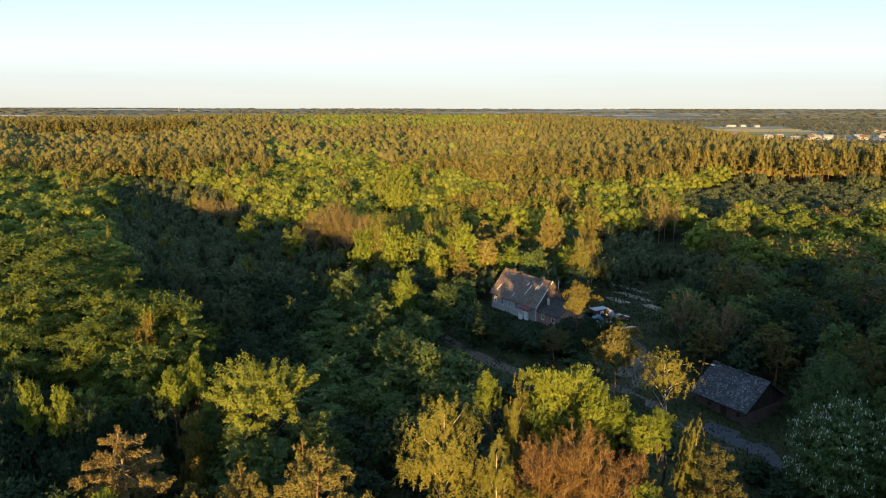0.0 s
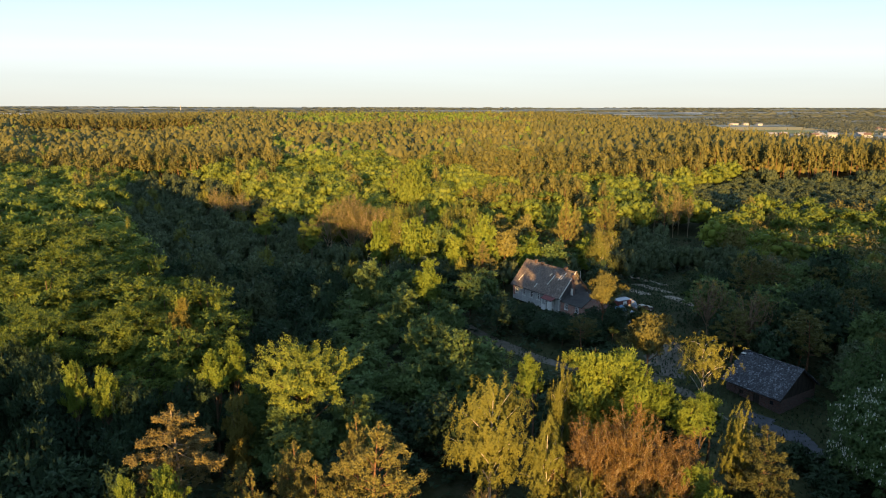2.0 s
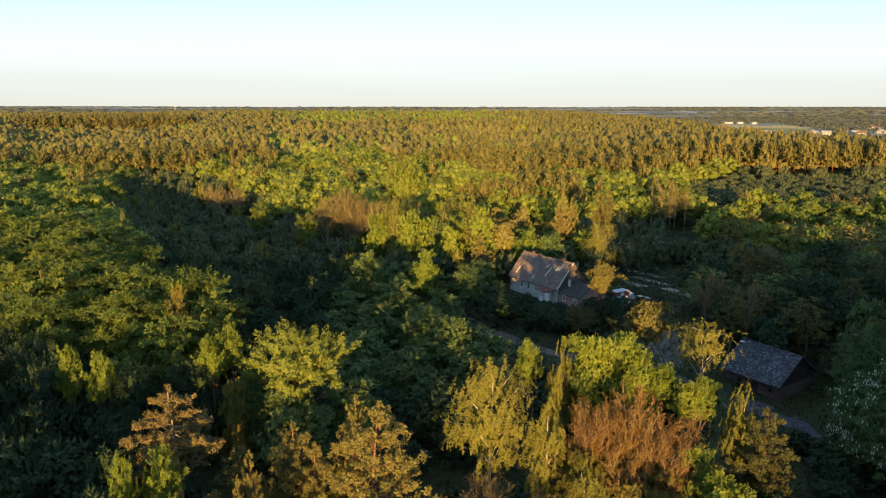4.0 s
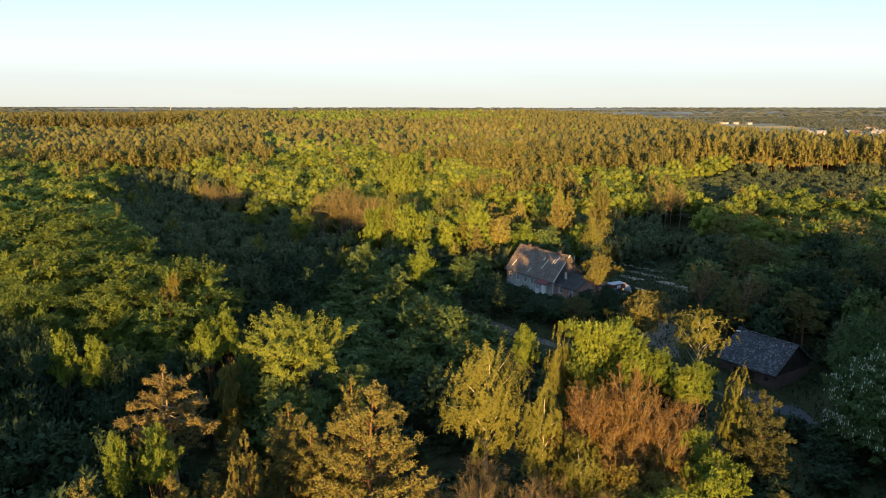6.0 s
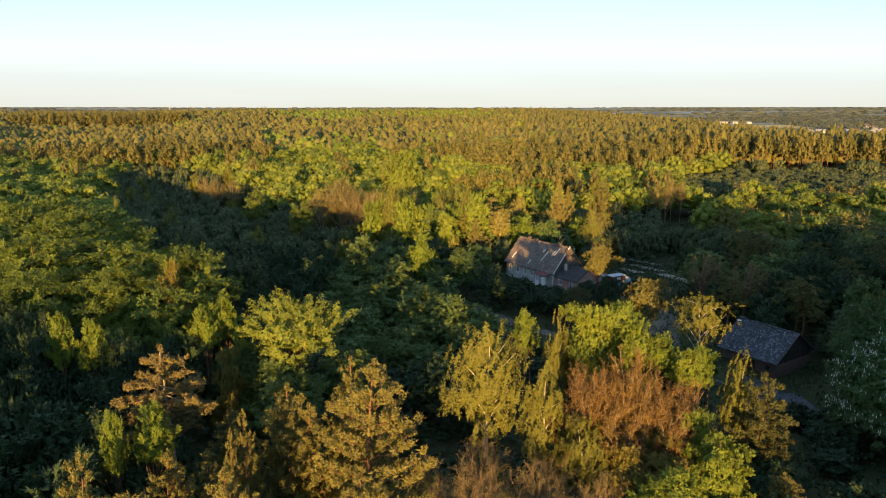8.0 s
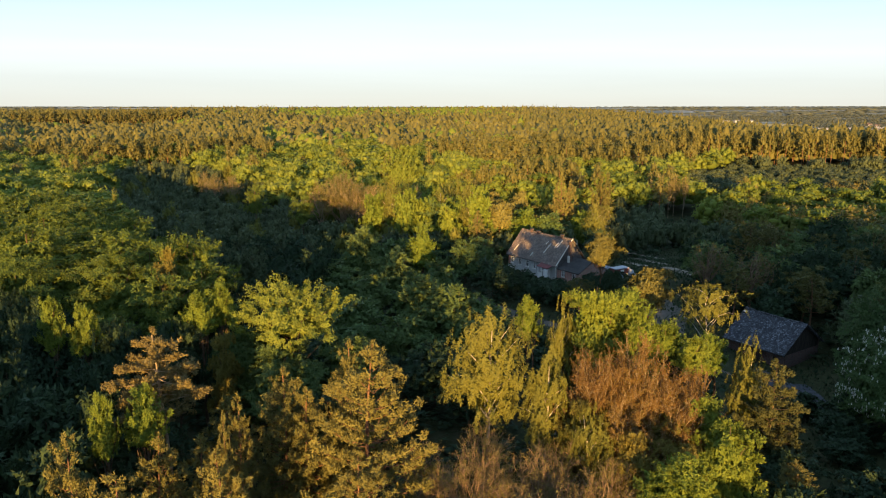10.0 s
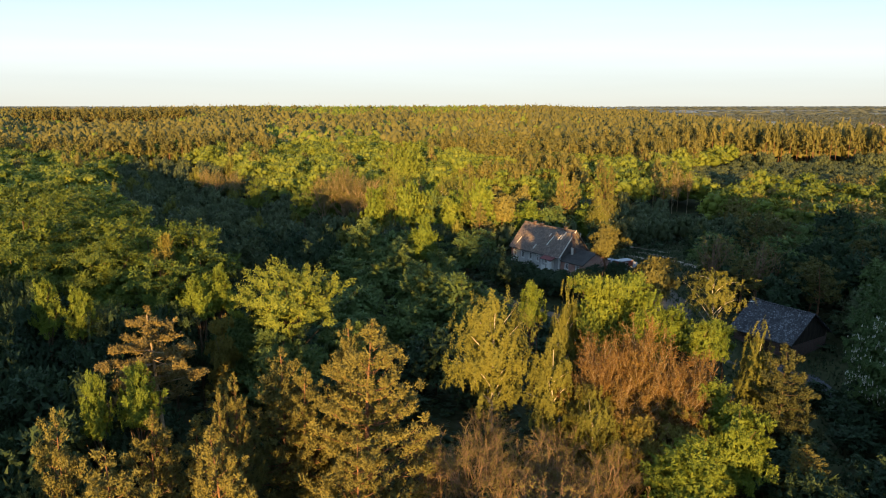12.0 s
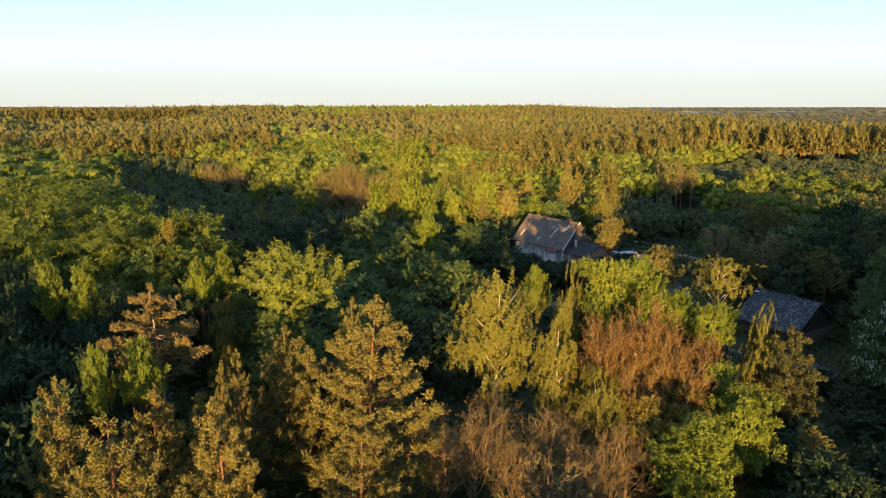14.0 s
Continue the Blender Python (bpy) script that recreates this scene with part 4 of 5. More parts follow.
# the trees just behind the house, one by one
for (x, y) in mid[zn == 4]:
    r = rng.random()
    if x < 10:
        r = 0.4 + 0.5 * r
    kind, tall, wide = ("oldpine", 15, 7.5) if r < 0.4 else (("birch", 13.5, 6.5) if r < 0.6 else (("lime", 12.5, 8) if r < 0.8 else ("ash", 11, 9)))
    if r < 0.12:
        kind, tall = "goldpine", 16.0
    if x < 10:
        tall *= 1.35
    plant(kind, x, y, float(ground_z(x, y)) + tall * rng.uniform(0.8, 1.12), wide * rng.uniform(0.85, 1.2), 0.12, int(rng.integers(0, 3)))
mid = mid[zn != 4]
zn = zone(mid)
x, y = mid.T
g = ground_z(x, y)
r = rng.random(len(mid))
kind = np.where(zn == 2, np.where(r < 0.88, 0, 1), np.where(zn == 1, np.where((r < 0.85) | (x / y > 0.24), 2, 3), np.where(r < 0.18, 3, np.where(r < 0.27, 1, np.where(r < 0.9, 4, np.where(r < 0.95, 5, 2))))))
kind = np.where((x > 96) & (x < 200) & (y > 180) & (y < 265), np.where(r < 0.4, 5, np.where(r < 0.8, 3, 1)), kind)
kind = np.where(zn == 3, 0, np.where(zn == 4, np.where(r < 0.35, 1, np.where(r < 0.55, 3, 2)), kind))
tall = np.choose(kind, [9.5, 11.0, 18.0, 14.5, 14.0, 13.0]) * (1 + 0.32 * (zn == 1) * ease(0.2, 0.42, x / y)) * rng.uniform(0.78, 1.12, len(mid)) * np.where(zn == 3, np.where((y > 382) & (patch(x, y, 9, 4) > 0.5), 1.0, 0.5), np.where(zn == 4, 1.15, 1))
wide = np.choose(kind, [6.5, 6.0, 8.0, 15.0, 15.0, 14.0]) * rng.uniform(0.75, 1.25, len(mid)) * np.where((zn == 4) & (kind == 3), 0.75, 1)
for k, (nm, lb, mat, bk, shape) in enumerate((
    ("alder_thicket", "dense thicket in a hollow, shade partly in its grey-green", WILLOW, None, (head_crown, 10, 30, 0.1, 0.0, -0.1, 1.3, 0.18)),
    ("birch_wood", "light green birches among other trees", BIRCH, None, (head_crown, 12, 30, 0.09, 0.0, -0.2, 1.2, 0.17)),
    ("pine_wood", "pine wood with olive crowns and red trunks", OLIVE, PINE_BARK, (far_pine, 9, 24, 0.12, 0.36, 0.42)),
    ("beech_wood", "rolling canopy of fresh green beeches", GREEN, None, (head_crown, 18, 28, 0.07, 0.04, -0.15, 0.62, 0.155)),
    ("maple_wood", "bright yellow-green spring canopy", MAPLE, None, (head_crown, 18, 28, 0.07, 0.02, -0.15, 1.0, 0.15)),
    ("rusty_wood", "brownish trees just coming into leaf", TAN, None, (far_crown, 60, 9, 0.07, 0.08, 0.8, 0.75, 0.15)))):
    who = kind == k
    flock(nm, lb, mid[who], (g + tall)[who], wide[who], shape, 40 + k, mat, bark=bk, smooth=True)

# the hill
hill = scatter(rng, -800, 800, 425, 1080, 7.4)
x, y = hill.T
hill = hill[(np.abs(x) < y * 0.74 + 8) & (y < np.interp(x / y, (0.1, 0.2, 0.3, 0.42, 0.55, 0.75), (1080, 1010, 860, 650, 520, 450)))]
x, y = hill.T
side = x / y
r = rng.random(len(hill))
crest = ease(640, 820, y) * ease(-0.38, -0.2, side) * ease(0.16, 0.02, side)
pw = r > 0.05 + 0.85 * crest + 0.22 * (patch(x, y, 90, 8) > 0.68)
ginger = pw & (patch(x, y, 60, 9) > 0.55) & (np.abs(side + 0.06) < 0.2) & (y < 760)
pw &= ~ginger
pw |= side > 0.2
leafy = ~pw & ~ginger
tall = np.where(pw, 17, 15) * rng.uniform(0.78, 1.12, len(hill)) * (1 + 0.44 * ease(0.2, 0.42, side))
g = ground_z(x, y)
# a stand of tall bare-stemmed pines on the left shoulder of the hill, with young trees before it
shoulder = ease(-0.66, -0.6, side) * ease(-0.34, -0.4, side)
tall = tall * (1 - rng.uniform(0.2, 0.55, len(hill)) * shoulder * (y > 480) * (y < 700))
stand = (shoulder > 0.5) & (y > 700) & (y < 750)
flock("hill_pine_stand", "tall pines with long bare trunks on the hill", hill[stand], (g + 21.5 * rng.uniform(0.8, 1.1, len(hill)))[stand], (8.0 * rng.uniform(0.7, 1.3, len(hill)))[stand], (far_pine, 8, 18, 0.14, 0.46, 0.35), 63, OLIVE, bark=PINE_BARK)
pw, leafy, ginger = pw & ~stand, leafy & ~stand, ginger & ~stand
flock("hill_pine_wood", "far pine wood on a low hill", hill[pw], (g + tall)[pw], (10.4 * rng.uniform(0.65, 1.35, len(hill)))[pw], (lump, 6, 3, 16, 0.15, 0.25, 0.12, 0.24), 60, OLIVE, smooth=True)
flock("hill_larch_wood", "brownish young larches on a low hill", hill[ginger], (g + tall * 0.9)[ginger], (11.0 * rng.uniform(0.65, 1.35, len(hill)))[ginger], (lump, 6, 3, 18, 0.15, 0.3, 0.15, 0.24), 62, PINE, smooth=True)
flock("hill_beech_wood", "far light green wood on a low hill", hill[leafy], (g + tall)[leafy], (12.5 * rng.uniform(0.7, 1.35, len(hill)))[leafy], (lump, 6, 3, 12, 0.15, 0.3, 0.1, 0.17), 61, LIME, smooth=True)

# unseen woods added behind the camera and beside it; their heights set the shade
SCREEN = (lump, 7, 3, 14, 0.14, 0.05, 0.0, 0.18)
back = scatter(rng, -200, 170, -200, 30, 8)
back = back[(back[:, 1] < 22) & (np.hypot(back[:, 0], back[:, 1]) > 14)]
tops = 2 + 19.5 * ease(-26, -36, back[:, 0]) * ease(-150, -60, back[:, 1]) + 23 * ease(33, 40, back[:, 0]) * ease(-150, -60, back[:, 1])
tops = tops + rng.uniform(-1.5, 1.5, len(back))
close = np.hypot(back[:, 0], back[:, 1]) < 46
flock("wood_below", "unseen leafy mixed wood on level ground, added around the camera", back[close], tops[close], 9 * rng.uniform(0.8, 1.2, close.sum()), (far_crown, 60, 9, 0.08, 0.05, 0.4), 73, GREEN, bark=BARK)
back, tops = back[~close], tops[~close]
MASS = (far_crown, 30, 6, 0.14, 0.05, 0.4)
close = np.hypot(back[:, 0], back[:, 1]) < 85
flock("wood_around", "unseen leafy mixed wood on level ground, added around the camera", back[close], tops[close], 10 * rng.uniform(0.8, 1.2, close.sum()), MASS, 74, GREEN)
back, tops = back[~close], tops[~close]
flock("wood_behind", "unseen mixed wood on level ground, added to cast shade", back, tops, 10 * rng.uniform(0.8, 1.2, len(back)), SCREEN, 70, GREEN)
# unseen trees added on the left to shade the near wood
side_wood = scatter(rng, -300, -24, 18, 330, 8)
side_wood = side_wood[(side_wood[:, 0] < -side_wood[:, 1] * 0.74 - np.where(side_wood[:, 1] < 42, 3, 6)) & (side_wood[:, 0] < -31)]
g = ground_z(side_wood[:, 0], side_wood[:, 1])
tops = g + np.where(side_wood[:, 1] < 42, 20.5, np.where(side_wood[:, 1] < 75, 17.5, 18)) * rng.uniform(0.92, 1.06, len(side_wood))
flock("wood_beside", "unseen mixed wood on level ground, added to cast shade", side_wood, tops, 10 * rng.uniform(0.8, 1.2, len(side_wood)), SCREEN, 71, GREEN)
# an unseen tall screen of trees added to shade the right side
right_wood = scatter(rng, 34, 170, 18, 150, 7)
right_wood = right_wood[right_wood[:, 0] > np.maximum(44, right_wood[:, 1] * 0.72 + 13)]
flock("wood_opposite", "unseen tall mixed wood on level ground, added to cast shade", right_wood, (25 - (7 + 4 * ease(60, 105, right_wood[:, 1])) * ease(86, 94, right_wood[:, 0])) * rng.uniform(0.9, 1.06, len(right_wood)), 9 * rng.uniform(0.8, 1.2, len(right_wood)), MASS, 72, GREEN)

# rough grass and weeds on the open ground, shade included in their dark colour
heap = Heap()
for x, y, r in OPEN:
    n = int(r * r * 7)
    a, d = rng.uniform(0, 6.28, n), np.sqrt(rng.random(n)) * r * 1.1
    p = np.stack([x + d * np.cos(a), y + d * np.sin(a)], 1)
    p = np.concatenate([p, ground_z(p[:, 0], p[:, 1])[:, None] - 0.02], 1)
    cards(heap, rng, p, rng.normal(size=(n, 3)) * 0.35 + (0, 0, 1), rng.uniform(0.2, 0.75, n), rng.uniform(0.12, 0.4, n), rng.normal(size=(n, 3)) * (1, 1, 0.1), 0.3)
tagged(new("rough_grass", heap.mesh("rough_grass", SHADE_LEAF)), "rough grass and weeds, dark green with shade in the colour", "grass", kind="stuff")

# ---- buildings ----
PLASTER = rough_stuff("old_plaster", ((0.3, (0.22, 0.215, 0.205)), (0.5, (0.41, 0.4, 0.385)), (0.75, (0.57, 0.56, 0.535))), 0.4, 0.9, 0.01, big=2.5)
# dark grey in place of plaster: stands for the shade on the right gable
SHADE_GABLE = rough_stuff("shade_grey_gable", ((0.3, (0.055, 0.05, 0.047)), (0.7, (0.12, 0.11, 0.105))), 0.35, 0.9, 0.01, (1, 1, 0.2), big=1.5)
WHITE = rough_stuff("white_paint", ((0.3, (0.6, 0.58, 0.54)), (0.7, (0.78, 0.77, 0.74))), 0.5, 0.6)
GLASS = rough_stuff("dark_glass", ((0.4, (0.02, 0.025, 0.03)), (0.6, (0.04, 0.045, 0.05))), 1.0, 0.08)
DARK_WOOD = rough_stuff("tarred_boards", ((0.3, (0.02, 0.017, 0.014)), (0.7, (0.06, 0.05, 0.04))), 0.3, 0.9, 0.01, (1, 1, 0.2))
RED_FELT = rough_stuff("red_roof_felt", ((0.3, (0.1, 0.03, 0.028)), (0.7, (0.18, 0.055, 0.05))), 0.4, 0.85)
DARK_FELT = rough_stuff("dark_roof_felt", ((0.3, (0.03, 0.03, 0.03)), (0.7, (0.075, 0.07, 0.065))), 0.6, 0.9, big=2)
PALE_TILE = rough_stuff("pale_new_tile", ((0.3, (0.42, 0.38, 0.32)), (0.7, (0.6, 0.56, 0.5))), 0.3, 0.8)
TARP = rough_stuff("white_tarp", ((0.3, (0.17, 0.185, 0.21)), (0.7, (0.33, 0.35, 0.375))), 0.8, 0.5)
RED_PAINT = rough_stuff("faded_red_paint", ((0.3, (0.13, 0.04, 0.032)), (0.7, (0.2, 0.065, 0.05))), 0.5, 0.6)
CAR_PAINT = rough_stuff("dark_car_paint", ((0.3, (0.02, 0.03, 0.035)), (0.7, (0.05, 0.06, 0.07))), 1.5, 0.3)
RUBBER = rough_stuff("rubber", ((0.3, (0.015, 0.015, 0.015)), (0.7, (0.03, 0.03, 0.03))), 0.2, 0.8)
TRACK = rough_stuff("sandy_track", ((0.3, (0.05, 0.05, 0.03)), (0.55, (0.1, 0.088, 0.07)), (0.75, (0.16, 0.14, 0.115))), 0.7, 0.95, 0.03, big=4)
ASPHALT = rough_stuff("worn_asphalt", ((0.3, (0.04, 0.043, 0.048)), (0.7, (0.075, 0.078, 0.085))), 0.6, 0.9, 0.02, big=3)
SAND = rough_stuff("bare_sand", ((0.35, (0.07, 0.065, 0.04)), (0.5, (0.2, 0.17, 0.13)), (0.7, (0.34, 0.3, 0.24))), 1.2, 0.95, 0.05, big=4)


def coursed(name, stops, w, h, mortar, depth=0.012, gap=0.012, each=0.4):
    """Rows of bricks or tiles, each with a tone of its own."""
    m, n, b = nodes_of(name)
    c = n.nodes.new("ShaderNodeTexCoord")
    t = n.nodes.new("ShaderNodeTexBrick")
    t.inputs["Scale"].default_value = 1.0
    t.inputs["Brick Width"].default_value, t.inputs["Row Height"].default_value = w, h
    t.inputs["Mortar Size"].default_value = gap
    t.inputs["Color1"].default_value, t.inputs["Color2"].default_value = (0, 0, 0, 1), (1, 1, 1, 1)
    t.inputs["Mortar"].default_value = (0.5, 0.5, 0.5, 1)
    n.links.new(c.outputs["UV"], t.inputs["Vector"])
    f = math_node(n, "ADD", math_node(n, "MULTIPLY", t.outputs["Color"], each), math_node(n, "MULTIPLY", noise_node(n, 1.6, 5), 1 - each))
    col = ramp_node(n, f, stops)
    mix = n.nodes.new("ShaderNodeMix")
    mix.data_type = "RGBA"
    n.links.new(t.outputs["Fac"], mix.inputs["Factor"])
    n.links.new(col, mix.inputs["A"])
    mix.inputs["B"].default_value = (*mortar, 1)
    n.links.new(mix.outputs["Result"], b.inputs["Base Color"])
    b.inputs["Roughness"].default_value = 0.9
    k = n.nodes.new("ShaderNodeBump")
    k.inputs["Strength"].default_value, k.inputs["Distance"].default_value = 1.0, depth
    n.links.new(math_node(n, "SUBTRACT", math_node(n, "MULTIPLY", f, 1.0), t.outputs["Fac"]), k.inputs["Height"])
    n.links.new(k.outputs[0], b.inputs["Normal"])
    return m


BRICK = coursed("red_brick", ((0.25, (0.2, 0.085, 0.065)), (0.5, (0.34, 0.14, 0.105)), (0.75, (0.44, 0.23, 0.17))), 0.26, 0.085, (0.3, 0.27, 0.23))
BARN_BRICK = coursed("dark_brick", ((0.25, (0.048, 0.025, 0.02)), (0.5, (0.088, 0.04, 0.031)), (0.75, (0.13, 0.064, 0.05))), 0.26, 0.085, (0.11, 0.095, 0.082))
ROOF_TILE = coursed("weathered_tile", ((0.2, (0.06, 0.047, 0.038)), (0.45, (0.122, 0.09, 0.07)), (0.62, (0.178, 0.132, 0.102)), (0.8, (0.23, 0.2, 0.175))), 0.22, 0.24, (0.07, 0.058, 0.05), 0.02, 0.015)
SLATE = coursed("mossy_slate", ((0.2, (0.022, 0.023, 0.027)), (0.45, (0.045, 0.047, 0.054)), (0.62, (0.07, 0.074, 0.084)), (0.85, (0.17, 0.175, 0.19))), 0.34, 0.3, (0.014, 0.014, 0.016), 0.05, 0.03, 0.62)


def part(name, bm, mat, parent, label=""):
    me = bpy.data.meshes.new(name)
    bmesh.ops.recalc_face_normals(bm, faces=bm.faces)
    uv = bm.loops.layers.uv.new("uv")
    for f in bm.faces:
        nrm = f.normal
        for l in f.loops:
            p = l.vert.co
            l[uv].uv = (p.x, p.y) if abs(nrm.z) > 0.95 else ((p.x, p.z / max(0.3, math.sqrt(1 - nrm.z ** 2))) if abs(nrm.x) < 0.6 else (p.y, p.z))
    bm.to_mesh(me)
    bm.free()
    me.materials.append(mat)
    ob = new(name, me)
    ob.parent = parent
    if label:
        ob["label"] = label
    return ob


def boxes(*rows, bevel=0.0):
    """A bmesh of boxes, each (x0, x1, y0, y1, z0, z1)."""
    bm = bmesh.new()
    for x0, x1, y0, y1, z0, z1 in rows:
        m = Matrix.Translation(((x0 + x1) / 2, (y0 + y1) / 2, (z0 + z1) / 2)) @ Matrix.Diagonal((x1 - x0, y1 - y0, z1 - z0, 1))
        bmesh.ops.create_cube(bm, size=1, matrix=m)
    if bevel:
        bmesh.ops.bevel(bm, geom=bm.edges[:], offset=bevel, segments=1, affect="EDGES")
    return bm


def extrude(poly, a, b, axis):
    """A prism: the outline poly, swept from a to b along x (axis 0) or y (axis 1)."""
    bm = bmesh.new()
    ends = []
    for s in (a, b):
        ends.append([bm.verts.new((s, p, q) if axis == 0 else (p, s, q)) for p, q in poly])
    n = len(poly)
    bm.faces.new(ends[0])
    bm.faces.new(ends[1][::-1])
    for i in range(n):
        bm.faces.new((ends[0][i], ends[0][(i + 1) % n], ends[1][(i + 1) % n], ends[1][i]))
    return bm


def slab(x0, x1, y0, z0, y1, z1, thick=0.16, sag=0.0, cells=14, seed=1):
    """A roof slope from its eave (y0, z0) to its ridge (y1, z1), a little sagged and uneven."""
    rng = np.random.default_rng(seed)
    bm = bmesh.new()
    n, m = cells, 8
    d = Vector((0, z0 - z1, y1 - y0)) if y1 > y0 else Vector((0, z1 - z0, y0 - y1))
    d.normalize()
    layers = []
    for off in (0, -thick):
        rows = []
        for j in range(m + 1):
            v = j / m
            row = []
            for i in range(n + 1):
                u = i / n
                dip = -sag * math.sin(u * math.pi) * (0.35 + 0.65 * v) + rng.normal() * 0.025 * (off == 0)
                row.append(bm.verts.new((x0 + (x1 - x0) * u, y0 + (y1 - y0) * v + d.y * off, z0 + (z1 - z0) * v + d.z * off + dip)))
            rows.append(row)
        layers.append(rows)
    for rows in layers:
        for j in range(m):
            for i in range(n):
                bm.faces.new((rows[j][i], rows[j][i + 1], rows[j + 1][i + 1], rows[j + 1][i]))
    a, b = layers
    for j in range(m):
        for i in (0, n):
            bm.faces.new((a[j][i], a[j + 1][i], b[j + 1][i], b[j][i]))
    for i in range(n):
        for j in (0, m):
            bm.faces.new((a[j][i], a[j][i + 1], b[j][i + 1], b[j][i]))
    return bm


def wall_with_holes(x0, x1, z0, z1, y, thick, holes):
    """A wall along x with openings (xa, xb, za, zb) cut right through it."""
    xs = sorted({x0, x1, *[h[0] for h in holes], *[h[1] for h in holes]})
    zs = sorted({z0, z1, *[h[2] for h in holes], *[h[3] for h in holes]})
    rows = []
    for xa, xb in zip(xs, xs[1:]):
        for za, zb in zip(zs, zs[1:]):
            cx, cz = (xa + xb) / 2, (za + zb) / 2
            if not any(h[0] < cx < h[1] and h[2] < cz < h[3] for h in holes):
                rows.append((xa, xb, y, y + thick, za, zb))
    bm = boxes(*rows)
    bmesh.ops.remove_doubles(bm, verts=bm.verts, dist=0.001)
    return bm


def window(root, x0, x1, z0, z1, y, surround=0.12, mullion=True):
    """A casement set in a wall that faces -y, with its surround, frame, bars and panes."""
    w = part("window", boxes((x0 - surround, x0, y - 0.05, y + 0.1, z0 - surround, z1 + surround), (x1, x1 + surround, y - 0.05, y + 0.1, z0 - surround, z1 + surround),
                             (x0, x1, y - 0.05, y + 0.1, z1, z1 + surround)), WHITE, root, "white-painted casement window")
    part("window_sill", boxes((x0 - surround - 0.03, x1 + surround + 0.03, y - 0.14, y + 0.1, z0 - surround, z0), bevel=0.01), WHITE, w)
    f = 0.07
    bars = [(x0, x0 + f, y + 0.1, y + 0.16, z0, z1), (x1 - f, x1, y + 0.1, y + 0.16, z0, z1), (x0 + f, x1 - f, y + 0.1, y + 0.16, z1 - f, z1), (x0 + f, x1 - f, y + 0.1, y + 0.16, z0, z0 + f)]
    if mullion:
        c = (x0 + x1) / 2
        bars.append((c - f / 2, c + f / 2, y + 0.1, y + 0.16, z0 + f, z1 - f))
        h = z0 + (z1 - z0) * 0.66
        bars += [(x0 + f, c - f / 2, y + 0.1, y + 0.15, h - 0.025, h + 0.025), (c + f / 2, x1 - f, y + 0.1, y + 0.15, h - 0.025, h + 0.025)]
    part("window_frame", boxes(*bars), WHITE, w)
    part("pane", boxes((x0 + 0.02, x1 - 0.02, y + 0.17, y + 0.19, z0 + 0.02, z1 - 0.02)), GLASS, w, "dark window glass")
    return w


def farmhouse():
    root = tagged(new("farmhouse"), "old single-storey farmhouse with grey plaster walls and weathered tile roof", "house")
    root.matrix_basis = pose(15.3, 153.0, 0.1, 0, 0, -54.7)
    L, D, E, R = 15.6, 8.8, 3.05, 8.25
    spots = [(0.9, 1.75), (3.5, 4.35), (6.0, 6.85), (8.4, 9.1), (10.9, 11.7)]
    holes = [(a, b, 0.95, 2.35) for a, b in spots] + [(12.9, 13.8, 0.0, 2.1)]
    part("front_wall", wall_with_holes(0, L, -0.6, E, 0, 0.35, holes), PLASTER, root, "patchy grey plaster wall")
    part("back_wall", boxes((0, L, D - 0.35, D, -0.6, E)), PLASTER, root)
    for nm, x in (("side_wall", 0.0), ("side_wall", L - 0.35)):
        part(nm, extrude([(0.35, -0.6), (D - 0.35, -0.6), (D - 0.35, E), (D / 2, R - 0.3), (0.35, E)], x, x + 0.35, 0), PLASTER if x < 1 else SHADE_GABLE, root)
    part("brick_patch", boxes((0.0, 0.75, -0.02, -0.002, 0.4, 2.6)), BRICK, root, "brick laid bare where the plaster fell off")
    for a, b in spots:
        window(root, a, b, 0.95, 2.35, 0.02)
    door = part("door", boxes((12.94, 13.76, 0.1, 0.16, 0.02, 2.06)), WHITE, root, "white-painted front door")
    part("door_panel", boxes((13.03, 13.3, 0.085, 0.1, 0.2, 0.9), (13.4, 13.67, 0.085, 0.1, 0.2, 0.9), (13.03, 13.3, 0.085, 0.1, 1.05, 1.9), (13.4, 13.67, 0.085, 0.1, 1.05, 1.9)), WHITE, door)
    front = part("roof", slab(-0.4, L + 0.35, -0.45, E - 0.25, D / 2, R, 0.16, 0.14, 20, 3), ROOF_TILE, root, "weathered brown-grey tiles, patched and mossy")
    part("roof", slab(-0.4, L + 0.35, D + 0.45, E - 0.25, D / 2, R, 0.16, 0.14, 20, 4), ROOF_TILE, root)
    part("ridge_cap", boxes(*[(-0.4 + i * 0.63, -0.4 + i * 0.63 + 0.6, D / 2 - 0.15, D / 2 + 0.15, R - 0.14 - 0.13 * math.sin(i / 25 * math.pi), R + 0.07 - 0.13 * math.sin(i / 25 * math.pi)) for i in range(26)], bevel=0.03), ROOF_TILE, root)
    slope = (R - E + 0.25) / (D / 2 + 0.45)
    for x, y0, y1, lean, w in ((10.2, 1.2, 2.9, 0.5, 0.16), (12.3, 2.4, 3.3, 0.3, 0.16), (12.9, 2.5, 3.8, 0.5, 0.2), (9.4, 2.7, 3.2, 0.2, 0.14), (7.0, 0.2, 0.9, 0.2, 0.16), (1.3, 0.5, 1.6, 0.3, 0.12)):
        bm = bmesh.new()
        z0, z1 = E - 0.25 + (y0 + 0.45) * slope - 0.08, E - 0.25 + (y1 + 0.45) * slope - 0.08
        vs = [bm.verts.new(c) for c in ((x, y0, z0), (x + w, y0, z0), (x + lean + w, y1, z1), (x + lean, y1, z1))]
